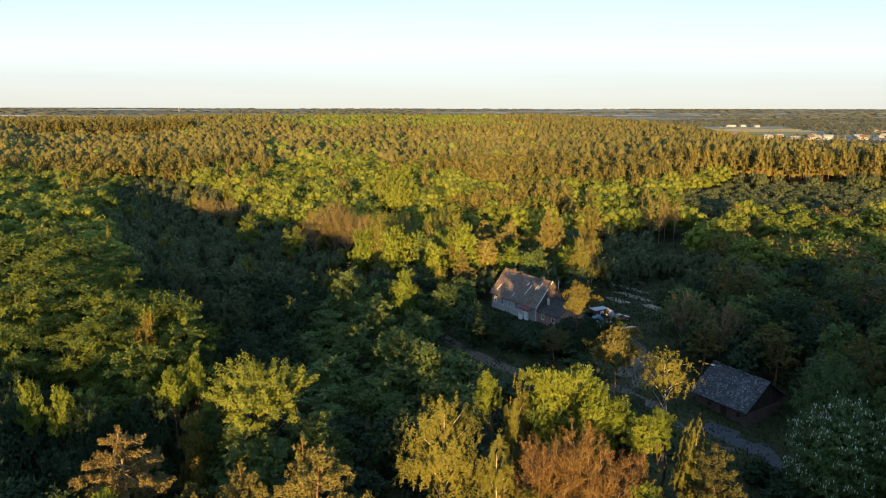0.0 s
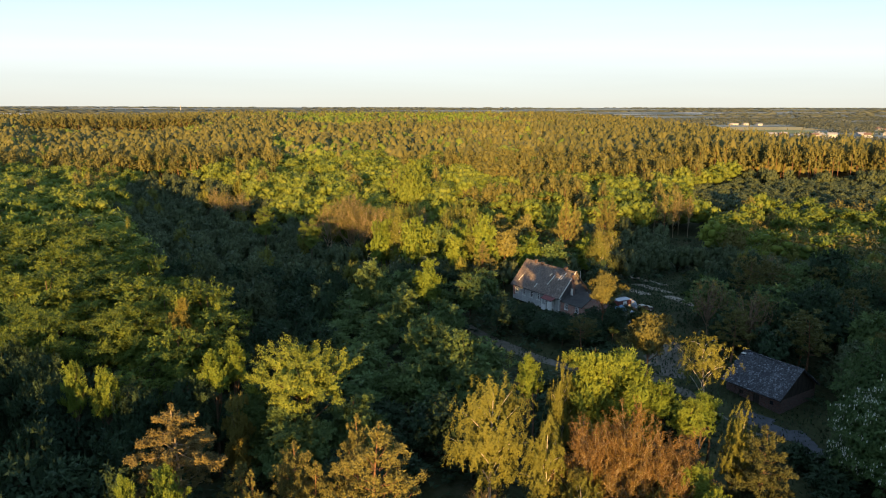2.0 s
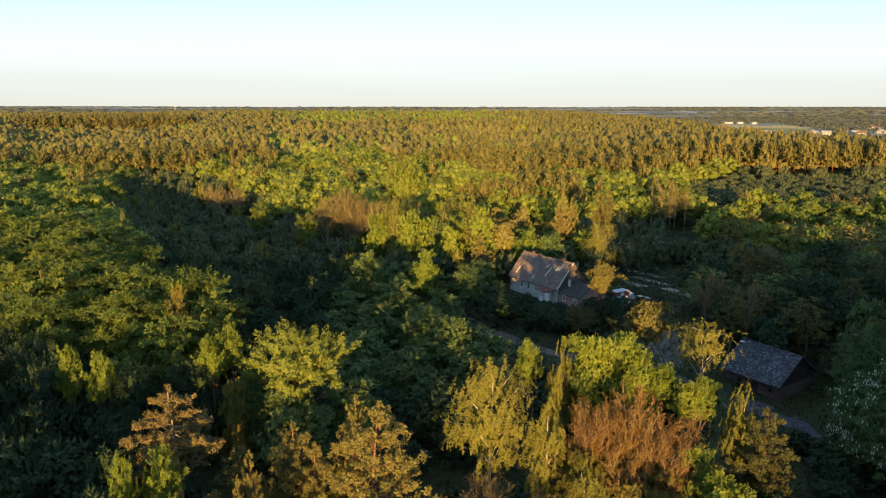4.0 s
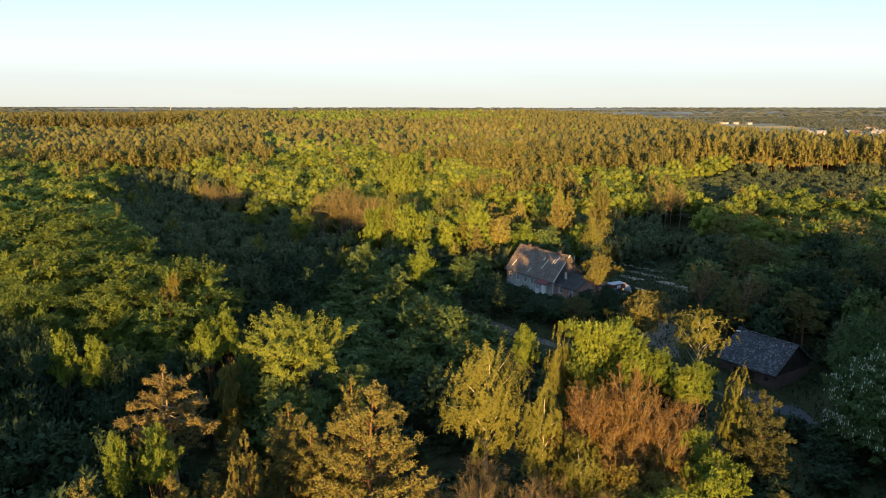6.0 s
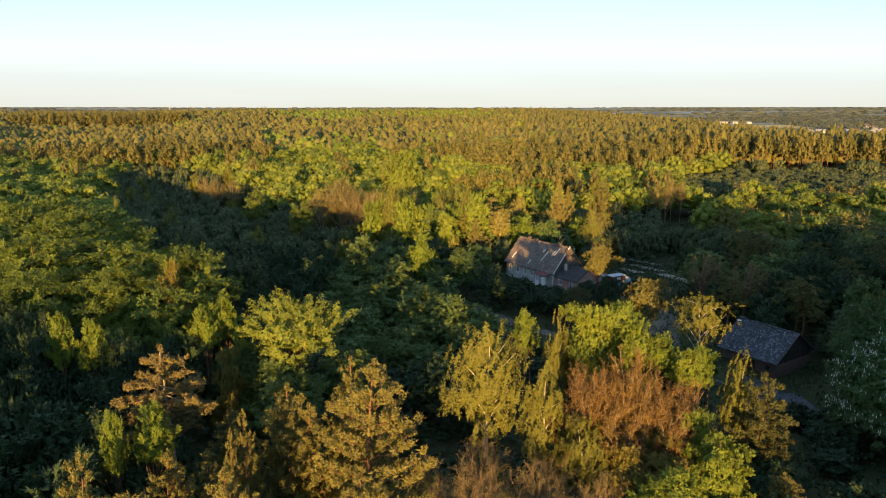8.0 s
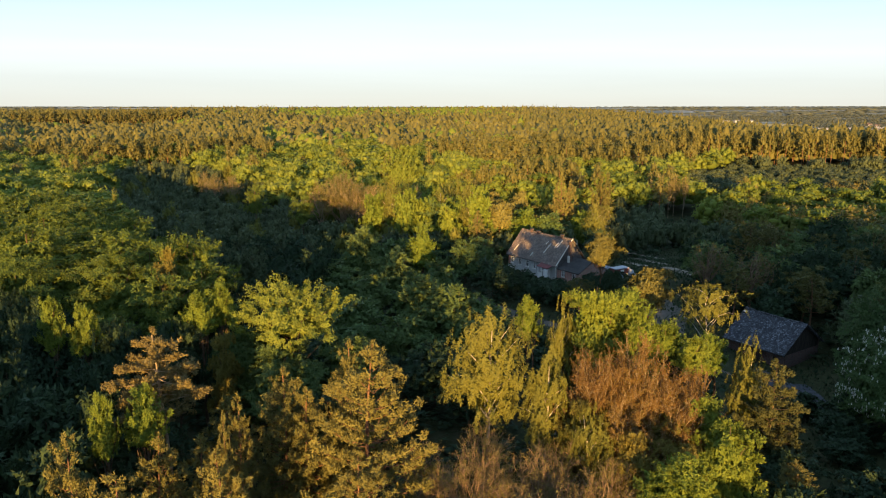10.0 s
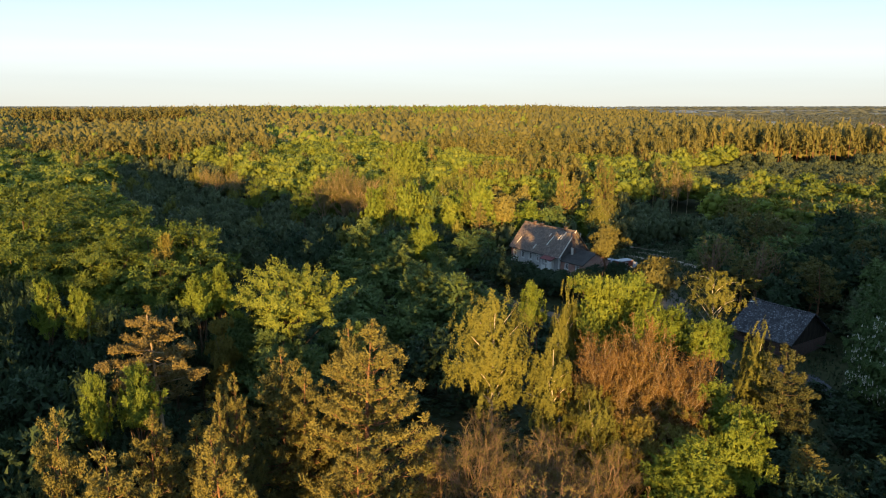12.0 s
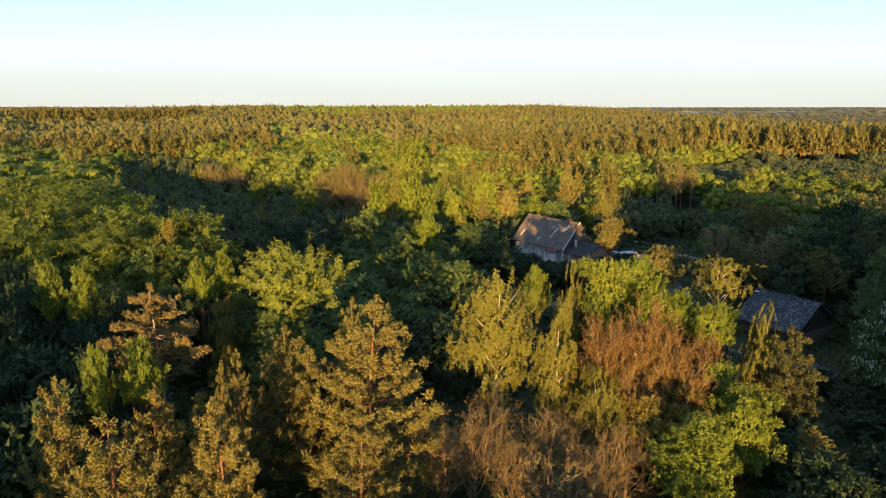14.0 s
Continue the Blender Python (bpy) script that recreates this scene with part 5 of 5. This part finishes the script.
        top = [bm.verts.new((v.co.x, v.co.y - 0.04, v.co.z + 0.16)) for v in vs]
        bm.faces.new(vs[::-1])
        bm.faces.new(top)
        for i in range(4):
            bm.faces.new((vs[i], vs[(i + 1) % 4], top[(i + 1) % 4], top[i]))
        part("tile_strip", bm, PALE_TILE, front, "strip of pale slipped tiles")
    for x, h, w in ((3.0, 0.4, 0.5), (5.2, 0.16, 0.7), (12.7, 0.45, 0.6)):
        ch = part("chimney", boxes((x - w / 2, x + w / 2, D / 2 - 0.3, D / 2 + 0.3, R - 0.9, R + h), bevel=0.02), BARN_BRICK, root, "short dark brick ridge chimney")
        part("chimney_cap", boxes((x - w / 2 - 0.06, x + w / 2 + 0.06, D / 2 - 0.36, D / 2 + 0.36, R + h, R + h + 0.1)), DARK_FELT, ch)
    # gutter and downpipe
    bm = bmesh.new()
    bmesh.ops.create_cone(bm, segments=10, radius1=0.07, radius2=0.07, depth=L + 0.6, matrix=pose(L / 2, -0.52, E - 0.32, 0, 90, 0))
    part("gutter", bm, DARK_FELT, root)
    bm = bmesh.new()
    bmesh.ops.create_cone(bm, cap_ends=True, segments=10, radius1=0.08, radius2=0.08, depth=3.1, matrix=pose(L - 0.15, -0.12, 1.15))
    part("downpipe", bm, WHITE, root, "white downpipe")
    # porch
    part("porch_roof", slab(11.2, 14.7, -1.75, 2.3, 0.0, 3.0, 0.12, 0.03, 8, 5), RED_FELT, root, "sagging dark red felt porch roof")
    for x in (11.4, 12.6, 14.45):
        part("porch_post", boxes((x, x + 0.12, -1.55, -1.43, -0.3, 2.3), bevel=0.01), WHITE, root)
    part("porch_wall", boxes((11.52, 12.6, -1.52, -1.46, -0.3, 0.95), bevel=0.01), WHITE, root)
    part("porch_screen", boxes((13.2, 14.4, -1.52, -1.47, 0.0, 1.95)), WHITE, root, "white boarded porch screen")
    # lower wing at the gable
    W = 6.2
    x0, x1 = L + 0.002, L + W
    wing = [(1.3, 2.2), (4.4, 5.3)]
    holes = [(x0 + a, x0 + b, 0.75, 1.95) for a, b in wing]
    part("wing_wall", wall_with_holes(x0, x1, -0.8, 2.45, 0.25, 0.3, holes), BRICK, root, "bare red brick wall of the lower wing")
    part("wing_wall", boxes((x0, x1, 7.9, 8.2, -0.8, 2.45)), BRICK, root)
    part("wing_wall", extrude([(0.55, -0.8), (7.9, -0.8), (7.9, 2.45), (4.2, 4.3), (0.55, 2.45)], x1 - 0.3, x1, 0), BRICK, root)
    for a, b in wing:
        window(root, x0 + a, x0 + b, 0.75, 1.95, 0.27, 0.08)
    part("wing_roof", slab(x0 + 0.02, x1 + 0.3, -0.1, 2.3, 4.2, 4.55, 0.12, 0.05, 8, 6), DARK_FELT, root, "dark roofing felt")
    part("wing_roof", slab(x0 + 0.02, x1 + 0.3, 8.5, 2.3, 4.2, 4.55, 0.12, 0.05, 8, 7), DARK_FELT, root)
    st = part("chimney_stack", boxes((L + 0.95, L + 1.6, 2.3, 2.9, 2.9, 5.0), (L + 1.02, L + 1.53, 2.36, 2.84, 5.0, 8.1), bevel=0.02), BARN_BRICK, root, "tall dark brick chimney stack")
    part("chimney_base", boxes((L + 0.93, L + 1.62, 2.24, 2.298, 3.1, 5.0)), PALE_TILE, st, "pale rendered lower side")
    verge = extrude([(-0.45, E - 0.2), (D / 2, R + 0.05), (D / 2, R + 0.17), (-0.45, E - 0.08)], L + 0.16, L + 0.36, 0)
    part("verge_strip", verge, PALE_TILE, root, "pale mortared verge of the roof")
    part("cable_bracket", boxes((L + 0.36, L + 0.44, 4.3, 4.5, 6.8, 7.1)), DARK_FELT, root)
    return root


def barn():
    root = tagged(new("brick_barn"), "low brick barn with a wide weathered grey roof", "barn")
    z = -3.4
    root.matrix_basis = pose(47.3, 103.2, z, 0, 0, -57.6)
    L, D, E, R = 7.9, 9.4, 3.6, 7.05
    x0 = -1.7
    holes = [(0.6, 1.5, 1.2, 1.9), (3.2, 4.3, 0, 2.2), (6.0, 6.7, 1.3, 2.0)]
    part("front_wall", wall_with_holes(x0, L, -0.8, E, 0.3, 0.35, holes), BARN_BRICK, root, "dark red brick wall")
    part("back_wall", boxes((x0, L, D, D + 0.35, -0.8, E)), BARN_BRICK, root)
    for x in (x0, L - 0.35):
        part("side_wall", boxes((x, x + 0.35, 0.65, D, -0.8, 2.6)), BARN_BRICK, root)
        part("gable", extrude([(0.55, 2.6), (D + 0.1, 2.6), (D + 0.1, E), (D / 2 + 0.3, R - 0.25), (0.55, E)], x + 0.03, x + 0.32, 0), DARK_WOOD, root, "dark boarded gable")
    part("door", boxes((3.22, 4.28, 0.45, 0.52, 0.02, 2.18)), DARK_WOOD, root, "dark plank door")
    part("shutter", boxes((0.6, 1.5, 0.5, 0.55, 1.2, 1.9)), DARK_WOOD, root)
    part("pane", boxes((6.02, 6.68, 0.5, 0.53, 1.32, 1.98)), GLASS, root)
    part("roof", slab(x0 - 0.4, L + 0.5, -0.75, E - 0.62, D / 2 + 0.3, R, 0.2, 0.22, 22, 8), SLATE, root, "uneven weathered grey roof covering with pale patches")
    part("roof", slab(x0 - 0.4, L + 0.5, D + 0.95, E - 0.35, D / 2 + 0.3, R, 0.2, 0.22, 22, 9), SLATE, root)
    rng = np.random.default_rng(12)
    part("ridge_cap", boxes(*[(x0 - 0.4 + i * 0.7, x0 - 0.4 + i * 0.7 + 0.64, D / 2 + 0.12 + rng.normal() * 0.03, D / 2 + 0.5, R - 0.22 - 0.2 * math.sin(i / 15 * math.pi), R + 0.08 - 0.2 * math.sin(i / 15 * math.pi) + rng.normal() * 0.03) for i in range(14)], bevel=0.04), SLATE, root)
    part("verge_board", extrude([(-0.75, E - 0.89), (D / 2 + 0.3, R - 0.24), (D / 2 + 0.3, R - 0.06), (-0.75, E - 0.67)], L + 0.5, L + 0.54, 0), DARK_WOOD, root)
    part("sheet_patch", boxes((-1.9, -1.3, 3.9, 4.6, 6.6, 6.66)), PALE_TILE, root, "pale loose roofing sheet")
    return root


farmhouse()
barn()


# ---- tracks and open ground ----
def ribbon(name, pts, width, mat, label, lift=0.07, category="track"):
    pts = np.array(pts, float)
    t = np.linspace(0, len(pts) - 1, 14 * (len(pts) - 1) + 1)
    k = np.arange(len(pts))
    x, y = np.interp(t, k, pts[:, 0]), np.interp(t, k, pts[:, 1])
    for _ in range(6):
        x[1:-1] = (x[:-2] + 2 * x[1:-1] + x[2:]) / 4
        y[1:-1] = (y[:-2] + 2 * y[1:-1] + y[2:]) / 4
    way = unit(np.stack([np.gradient(x), np.gradient(y)], 1))
    rng = np.random.default_rng(len(name))
    cols = np.linspace(-0.5, 0.5, 7)
    w = width * (1 + 0.14 * np.sin(t * 2.3) + 0.07 * rng.normal(size=len(t)))
    px = x[:, None] - way[:, 1:2] * cols * w[:, None]
    py = y[:, None] + way[:, :1] * cols * w[:, None]
    v = np.stack([px, py, ground_z(px, py) + lift - 0.05 * (np.abs(np.abs(cols) - 0.25) < 0.1) - 0.06 * (np.abs(cols) > 0.45)], -1).reshape(-1, 3)
    n, m = len(t), len(cols)
    i = (np.arange(n - 1)[:, None] * m + np.arange(m - 1)).ravel()
    return tagged(new(name, mesh_of(name, v, np.stack([i, i + 1, i + m + 1, i + m], 1), mat, True)), label, category, kind="structure")


ribbon("road", [(-12, 150), (0, 138), (7, 126), (11, 120), (15, 115), (20, 111), (27, 108.5), (34, 108), (38, 105), (42, 96), (46.5, 89)], 2.8, TRACK, "sandy track with two worn wheel ruts", category="track")
ribbon("pavement", [(45.5, 97), (50.5, 91), (51, 86.5), (49.5, 81.5)], 4.0, ASPHALT, "grey worn yard paving by the barn", 0.12, "yard")
ribbon("yard", [(33, 142), (38, 137), (41, 130), (41, 120), (38, 108)], 6.5, TRACK, "bare trodden yard beside the house", 0.06, "yard")
for k, pts in enumerate(([(50, 205), (56, 192), (60, 178)], [(52, 181), (55, 174), (57, 166)], [(55, 162), (56.5, 155), (58, 149)], [(48, 172), (50, 163)])):
    ribbon("bare_sand", pts, 3.0, SAND, "bare sandy patch in rough grass", 0.07, "sand")
ribbon("path", [(-82, 198), (-72, 193), (-62, 190), (-52, 189)], 2.4, SAND, "pale bank along a shaded hollow", 0.08, "path")


# ---- things in the yard ----
def box_body(name, label, category, x, y, turn, rows):
    """A thing made of boxes: rows of part name, boxes, material, label; z from the ground."""
    root = tagged(new(name), label, category)
    root.matrix_basis = pose(x, y, float(ground_z(x, y)) + 0.06, 0, 0, turn)
    for nm, bs, mat, lb in rows:
        part(nm, boxes(*bs, bevel=0.04), mat, root, lb)
    return root


def wheel(root, x, y, r=0.33, w=0.2):
    bm = bmesh.new()
    bmesh.ops.create_cone(bm, cap_ends=True, segments=18, radius1=r, radius2=r, depth=w, matrix=pose(x, y, r, 90, 0, 0))
    bmesh.ops.bevel(bm, geom=bm.edges[:], offset=0.03, segments=1, affect="EDGES")
    o = part("wheel", bm, RUBBER, root)
    bm = bmesh.new()
    bmesh.ops.create_cone(bm, cap_ends=True, segments=14, radius1=r * 0.55, radius2=r * 0.5, depth=w + 0.02, matrix=pose(x, y, r, 90, 0, 0))
    part("rim", bm, TARP, o)


def car(x, y, turn, paint, label):
    """A parked saloon: lower body, cabin, glass, bumpers, lights and wheels."""
    root = tagged(new("car"), label, "car")
    root.matrix_basis = pose(x, y, float(ground_z(x, y)) + 0.06, 0, 0, turn)
    body = extrude([(-2.1, 0.35), (2.1, 0.35), (2.15, 0.6), (2.05, 0.85), (1.1, 0.95), (-1.6, 0.98), (-2.1, 0.9), (-2.15, 0.6)], -0.83, 0.83, 1)
    bmesh.ops.bevel(body, geom=body.edges[:], offset=0.06, segments=2, affect="EDGES")
    part("body", body, paint, root)
    cab = extrude([(-1.5, 0.95), (0.95, 0.93), (0.3, 1.38), (-1.0, 1.4)], -0.7, 0.7, 1)
    bmesh.ops.bevel(cab, geom=cab.edges[:], offset=0.06, segments=2, affect="EDGES")
    part("cabin", cab, GLASS, root, "dark car windows")
    part("roof_panel", boxes((-0.98, 0.25, -0.66, 0.66, 1.37, 1.42), bevel=0.02), paint, root)
    for sx in (-1.3, 1.3):
        for sy in (-0.76, 0.76):
            wheel(root, sx, sy)
    for sy in (-0.6, 0.6):
        part("headlight", boxes((2.06, 2.14, sy - 0.17, sy + 0.17, 0.62, 0.76), bevel=0.02), TARP, root, "clear headlight")
        part("tail_light", boxes((-2.15, -2.07, sy - 0.14, sy + 0.14, 0.66, 0.82), bevel=0.02), RED_PAINT, root, "red tail light")
    return root


car(43.5, 143.0, 20, CAR_PAINT, "dark car parked in the yard beside the house")
car(6.5, 171.0, 60, CAR_PAINT, "dark car parked on grass behind the house")
trailer = box_body("trailer", "white-roofed trailer with a faded red side", "trailer", 39.5, 146.5, 28, [
    ("body", [(-1.9, 1.9, -1.0, 1.0, 0.55, 1.7)], RED_PAINT, "faded red side panels"),
    ("roof", [(-2.0, 2.0, -1.1, 1.1, 1.7, 1.86)], TARP, "white sheet roof"),
    ("drawbar", [(1.9, 3.0, -0.08, 0.08, 0.5, 0.62)], RUBBER, ""),
    ("hatch", [(-0.5, 0.5, -1.03, -1.0, 0.7, 1.5)], WHITE, "white hatch")])
wheel(trailer, -0.5, -1.0)
wheel(trailer, -0.5, 1.0)


def tarp_heap(x, y, turn, w, d, h, seed, label, mat):
    """A creased sheet thrown over a pile."""
    rng = np.random.default_rng(seed)
    n = 12
    u, v = np.meshgrid(np.linspace(-1, 1, n), np.linspace(-1, 1, n))
    z = h * np.clip(1.25 - np.maximum(np.abs(u), np.abs(v)) ** 3 * 1.25, 0, 1) * (0.8 + 0.2 * np.sin(3 * u + seed) * np.cos(2 * v)) + rng.normal(size=u.shape) * 0.05
    p = np.stack([u * w / 2 + rng.normal(size=u.shape) * 0.04, v * d / 2, z], -1).reshape(-1, 3)
    i = (np.arange(n - 1)[:, None] * n + np.arange(n - 1)).ravel()
    ob = new("tarpaulin", mesh_of("tarpaulin", p, np.stack([i, i + 1, i + n + 1, i + n], 1), mat))
    sol = ob.modifiers.new("thickness", "SOLIDIFY")
    sol.thickness = 0.02
    ob.matrix_basis = pose(x, y, float(ground_z(x, y)) + 0.05, 0, 0, turn)
    return tagged(ob, label, "tarpaulin")


tarp_heap(36.8, 148.2, 15, 3.6, 2.4, 1.9, 1, "white tarpaulin over a pile of junk", TARP)
tarp_heap(37.0, 140.5, 40, 2.2, 1.6, 0.8, 2, "crumpled white sheet on the ground", TARP)
tarp_heap(34.2, 135.4, 60, 2.4, 1.6, 1.3, 6, "pale sheet over a heap of rubble", TARP)
BLUE_TARP = rough_stuff("blue_tarp", ((0.3, (0.05, 0.1, 0.15)), (0.7, (0.09, 0.16, 0.23))), 0.6, 0.5)
tarp_heap(38.2, 142.8, 25, 2.6, 1.8, 1.2, 7, "faded blue tarpaulin over stacked timber", BLUE_TARP)
tarp_heap(42.0, 147.5, -15, 2.6, 2.0, 1.5, 8, "white sheet over stored boards", TARP)
tarp_heap(40.3, 140.0, 70, 1.8, 1.2, 0.8, 9, "grey-white sheet thrown on the ground", TARP)
tarp_heap(34.5, 150.5, -20, 2.4, 1.8, 1.1, 3, "white plastic sheet over stacked wood", TARP)
tarp_heap(12.8, 140.5, -50, 1.6, 1.0, 0.5, 4, "pale plastic sheet in the weeds", TARP)
tarp_heap(18.5, 134.0, 10, 1.3, 0.9, 0.5, 5, "pale sheet among shrubs", TARP)


def plank_pile(x, y, turn, seed):
    rng = np.random.default_rng(seed)
    root = tagged(new("plank_pile"), "loose pile of grey weathered planks", "planks")
    root.matrix_basis = pose(x, y, float(ground_z(x, y)) + 0.05, 0, 0, turn)
    for k in range(9):
        a, z = rng.uniform(-0.3, 0.3), 0.04 + 0.07 * (k // 3)
        bm = boxes((-1.4, 1.4, -0.09, 0.09, z, z + 0.05))
        bmesh.ops.transform(bm, matrix=Matrix.Rotation(a, 4, "Z") @ Matrix.Translation((rng.uniform(-0.3, 0.3), (k % 3 - 1) * 0.25, 0)), verts=bm.verts)
        part("plank", bm, PALE_TILE, root)
    return root


plank_pile(44.0, 137.0, 30, 1)
plank_pile(41.0, 133.5, 80, 2)


def pole(x, y, h, r, name, label, mat):
    root = new(name)
    root.matrix_basis = pose(x, y, float(ground_z(x, y)))
    tagged(root, label, "post")
    heap = Heap()
    tube(heap, ((0, 0, -0.5), (0.02, 0, h * 0.5), (0, 0.03, h)), (r, r * 0.9, r * 0.75), 8)
    o = new("shaft", heap.mesh("shaft", mat, True))
    o.parent = root
    part("cap", boxes((-r, r, -r, r, h - 0.02, h + 0.06), bevel=0.01), mat, root)
    return root


pole(-27.4, 170.2, 2.4, 0.14, "timber_post", "pale post standing in rough grass", PALE_TILE)
pole(31.0, 152.5, 7.0, 0.1, "timber_post", "slim pale pole behind the house", PALE_TILE)

# ---- the plain beyond the hill ----
FAR_WALL = rough_stuff("pale_render", ((0.3, (0.24, 0.235, 0.225)), (0.7, (0.36, 0.35, 0.335))), 2.0, 0.8)
FAR_ROOF = rough_stuff("red_tiles", ((0.3, (0.09, 0.06, 0.05)), (0.7, (0.16, 0.1, 0.08))), 1.5, 0.8)
FAR_GREY = rough_stuff("grey_sheet_roof", ((0.3, (0.16, 0.16, 0.165)), (0.7, (0.28, 0.28, 0.29))), 3, 0.6)


def far_house(x, y, turn, w, d, h, roof, mat, label):
    root = tagged(new("village_house"), label, "house", "houses of the far village")
    root.matrix_basis = pose(x, y, float(ground_z(x, y)), 0, 0, turn)
    part("wall", boxes((-w / 2, w / 2, -d / 2, d / 2, -1, h)), FAR_WALL, root)
    part("roof", extrude([(-d / 2 - 0.5, h - 0.2), (d / 2 + 0.5, h - 0.2), (0, h + roof)], -w / 2 - 0.4, w / 2 + 0.4, 0), mat, root)
    for k in range(max(2, int(w / 3.5))):
        cx = -w / 2 + (k + 0.5) * w / max(2, int(w / 3.5))
        part("window", boxes((cx - 0.6, cx + 0.6, -d / 2 - 0.06, -d / 2 + 0.02, 1.0, 2.4)), GLASS, root)
    return root


rng = np.random.default_rng(91)
# two long pale sheds at the edge of a field
for x, y, w in ((845, 2040, 30), (884, 2046, 16), (905, 2000, 14)):
    far_house(x, y, rng.uniform(-8, 8), w, 14, 4.6, 1.8, FAR_GREY, "long pale shed beside a far field")
for x, y in ((565, 1193), (601, 1229), (588, 1205), (612, 1190), (594, 1164), (640, 1196), (660, 1210), (691, 1283), (684, 1220), (762, 1264), (739, 1205), (752, 1222), (991, 1579), (960, 1500), (813, 1268), (836, 1285), (528, 1247), (515, 1180), (870, 1300)):
    far_house(x, y, rng.uniform(-40, 40), rng.uniform(9, 16), 9, rng.uniform(4, 5.5), rng.uniform(2.6, 4), FAR_ROOF if rng.random() < 0.6 else FAR_GREY, "small pale house in the far village")


def field(x0, x1, y0, y1, mat, label):
    gx, gy = np.meshgrid(np.linspace(x0, x1, 12), np.linspace(y0, y1, 8))
    gx = gx + (gy - y0) * 0.25
    v = np.stack([gx, gy, ground_z(gx, gy) + 0.6], -1).reshape(-1, 3)
    i = (np.arange(7)[:, None] * 12 + np.arange(11)).ravel()
    tagged(new("field", mesh_of("field", v, np.stack([i, i + 1, i + 13, i + 12], 1), mat, True)), label, "field", kind="structure")


STUBBLE = rough_stuff("pale_field", ((0.3, (0.4, 0.28, 0.1)), (0.7, (0.5, 0.37, 0.15))), 12, 0.95, 0, (1, 0.1, 1), big=60)
MEADOW = rough_stuff("green_field", ((0.3, (0.16, 0.17, 0.06)), (0.7, (0.24, 0.24, 0.1))), 10, 0.95, 0, (1, 0.1, 1), big=60)
field(640, 880, 1590, 1840, STUBBLE, "pale ploughed field on the plain")
field(555, 770, 1375, 1585, MEADOW, "green meadow on the plain")
field(880, 1150, 1460, 1500, MEADOW, "narrow green field on the plain")
# woods and hedges of the plain
far = scatter(rng, 150, 2100, 520, 2700, 13)
x, y = far.T
keep = (x < y * 0.72) & (x > y * 0.24) & (y > np.interp(x / y, (0.2, 0.3, 0.42, 0.55, 0.75), (1020, 870, 660, 530, 460)))
keep &= (y < 1120) | (patch(x * 0.5, y, 70, 21) + rng.uniform(-0.12, 0.12, len(far)) > 0.47)
keep &= ~((x > 540 + (y - 1370) * 0.3) & (x < 790 + (y - 1370) * 0.3) & (y > 1310) & (y < 2030))
keep &= ~((y > 1080) & (y < 1310) & (x > 480) & (x < 880) & (rng.random(len(far)) < 0.8))
far = far[keep]
g = ground_z(far[:, 0], far[:, 1])
flock("plain_wood", "woods and hedges on the far plain", far, g + 9 * rng.uniform(0.6, 1.25, len(far)), 12 * rng.uniform(0.7, 1.4, len(far)), (lump, 4, 1, 9, 0.35, 0.0, 0.0, 0.1, True), 80, HAZE_WOOD)
# long woods towards the horizon
far = scatter(rng, -3300, 3300, 2500, 4750, 50)
x, y = far.T
far = far[(np.abs(x) < y * 0.72) & (patch(x * 0.35, y, 210, 33) + rng.uniform(-0.08, 0.08, len(far)) > 0.5)]
g = ground_z(far[:, 0], far[:, 1])
flock("horizon_wood", "long dark woods towards the horizon", far, g + 4.5 * rng.uniform(0.6, 1.2, len(far)), 62 * rng.uniform(0.7, 1.4, len(far)), (lump, 5, 2, 6, 0.2, 0.0, 0.0, 0.15), 81, HAZE_WOOD)
heap = Heap()
tube(heap, ((0, 0, 0), (0, 0, 19), (0, 0, 20), (0, 0, 24), (0, 0, 25)), (2.0, 1.7, 3.4, 3.4, 0.7), 12)
tower = tagged(new("water_tower"), "slim white water tower on the horizon", "tower")
tower.matrix_basis = pose(-1420, 3600, float(ground_z(-1420, 3600)))
o = new("shaft", heap.mesh("shaft", FAR_WALL, True))
o.parent = tower
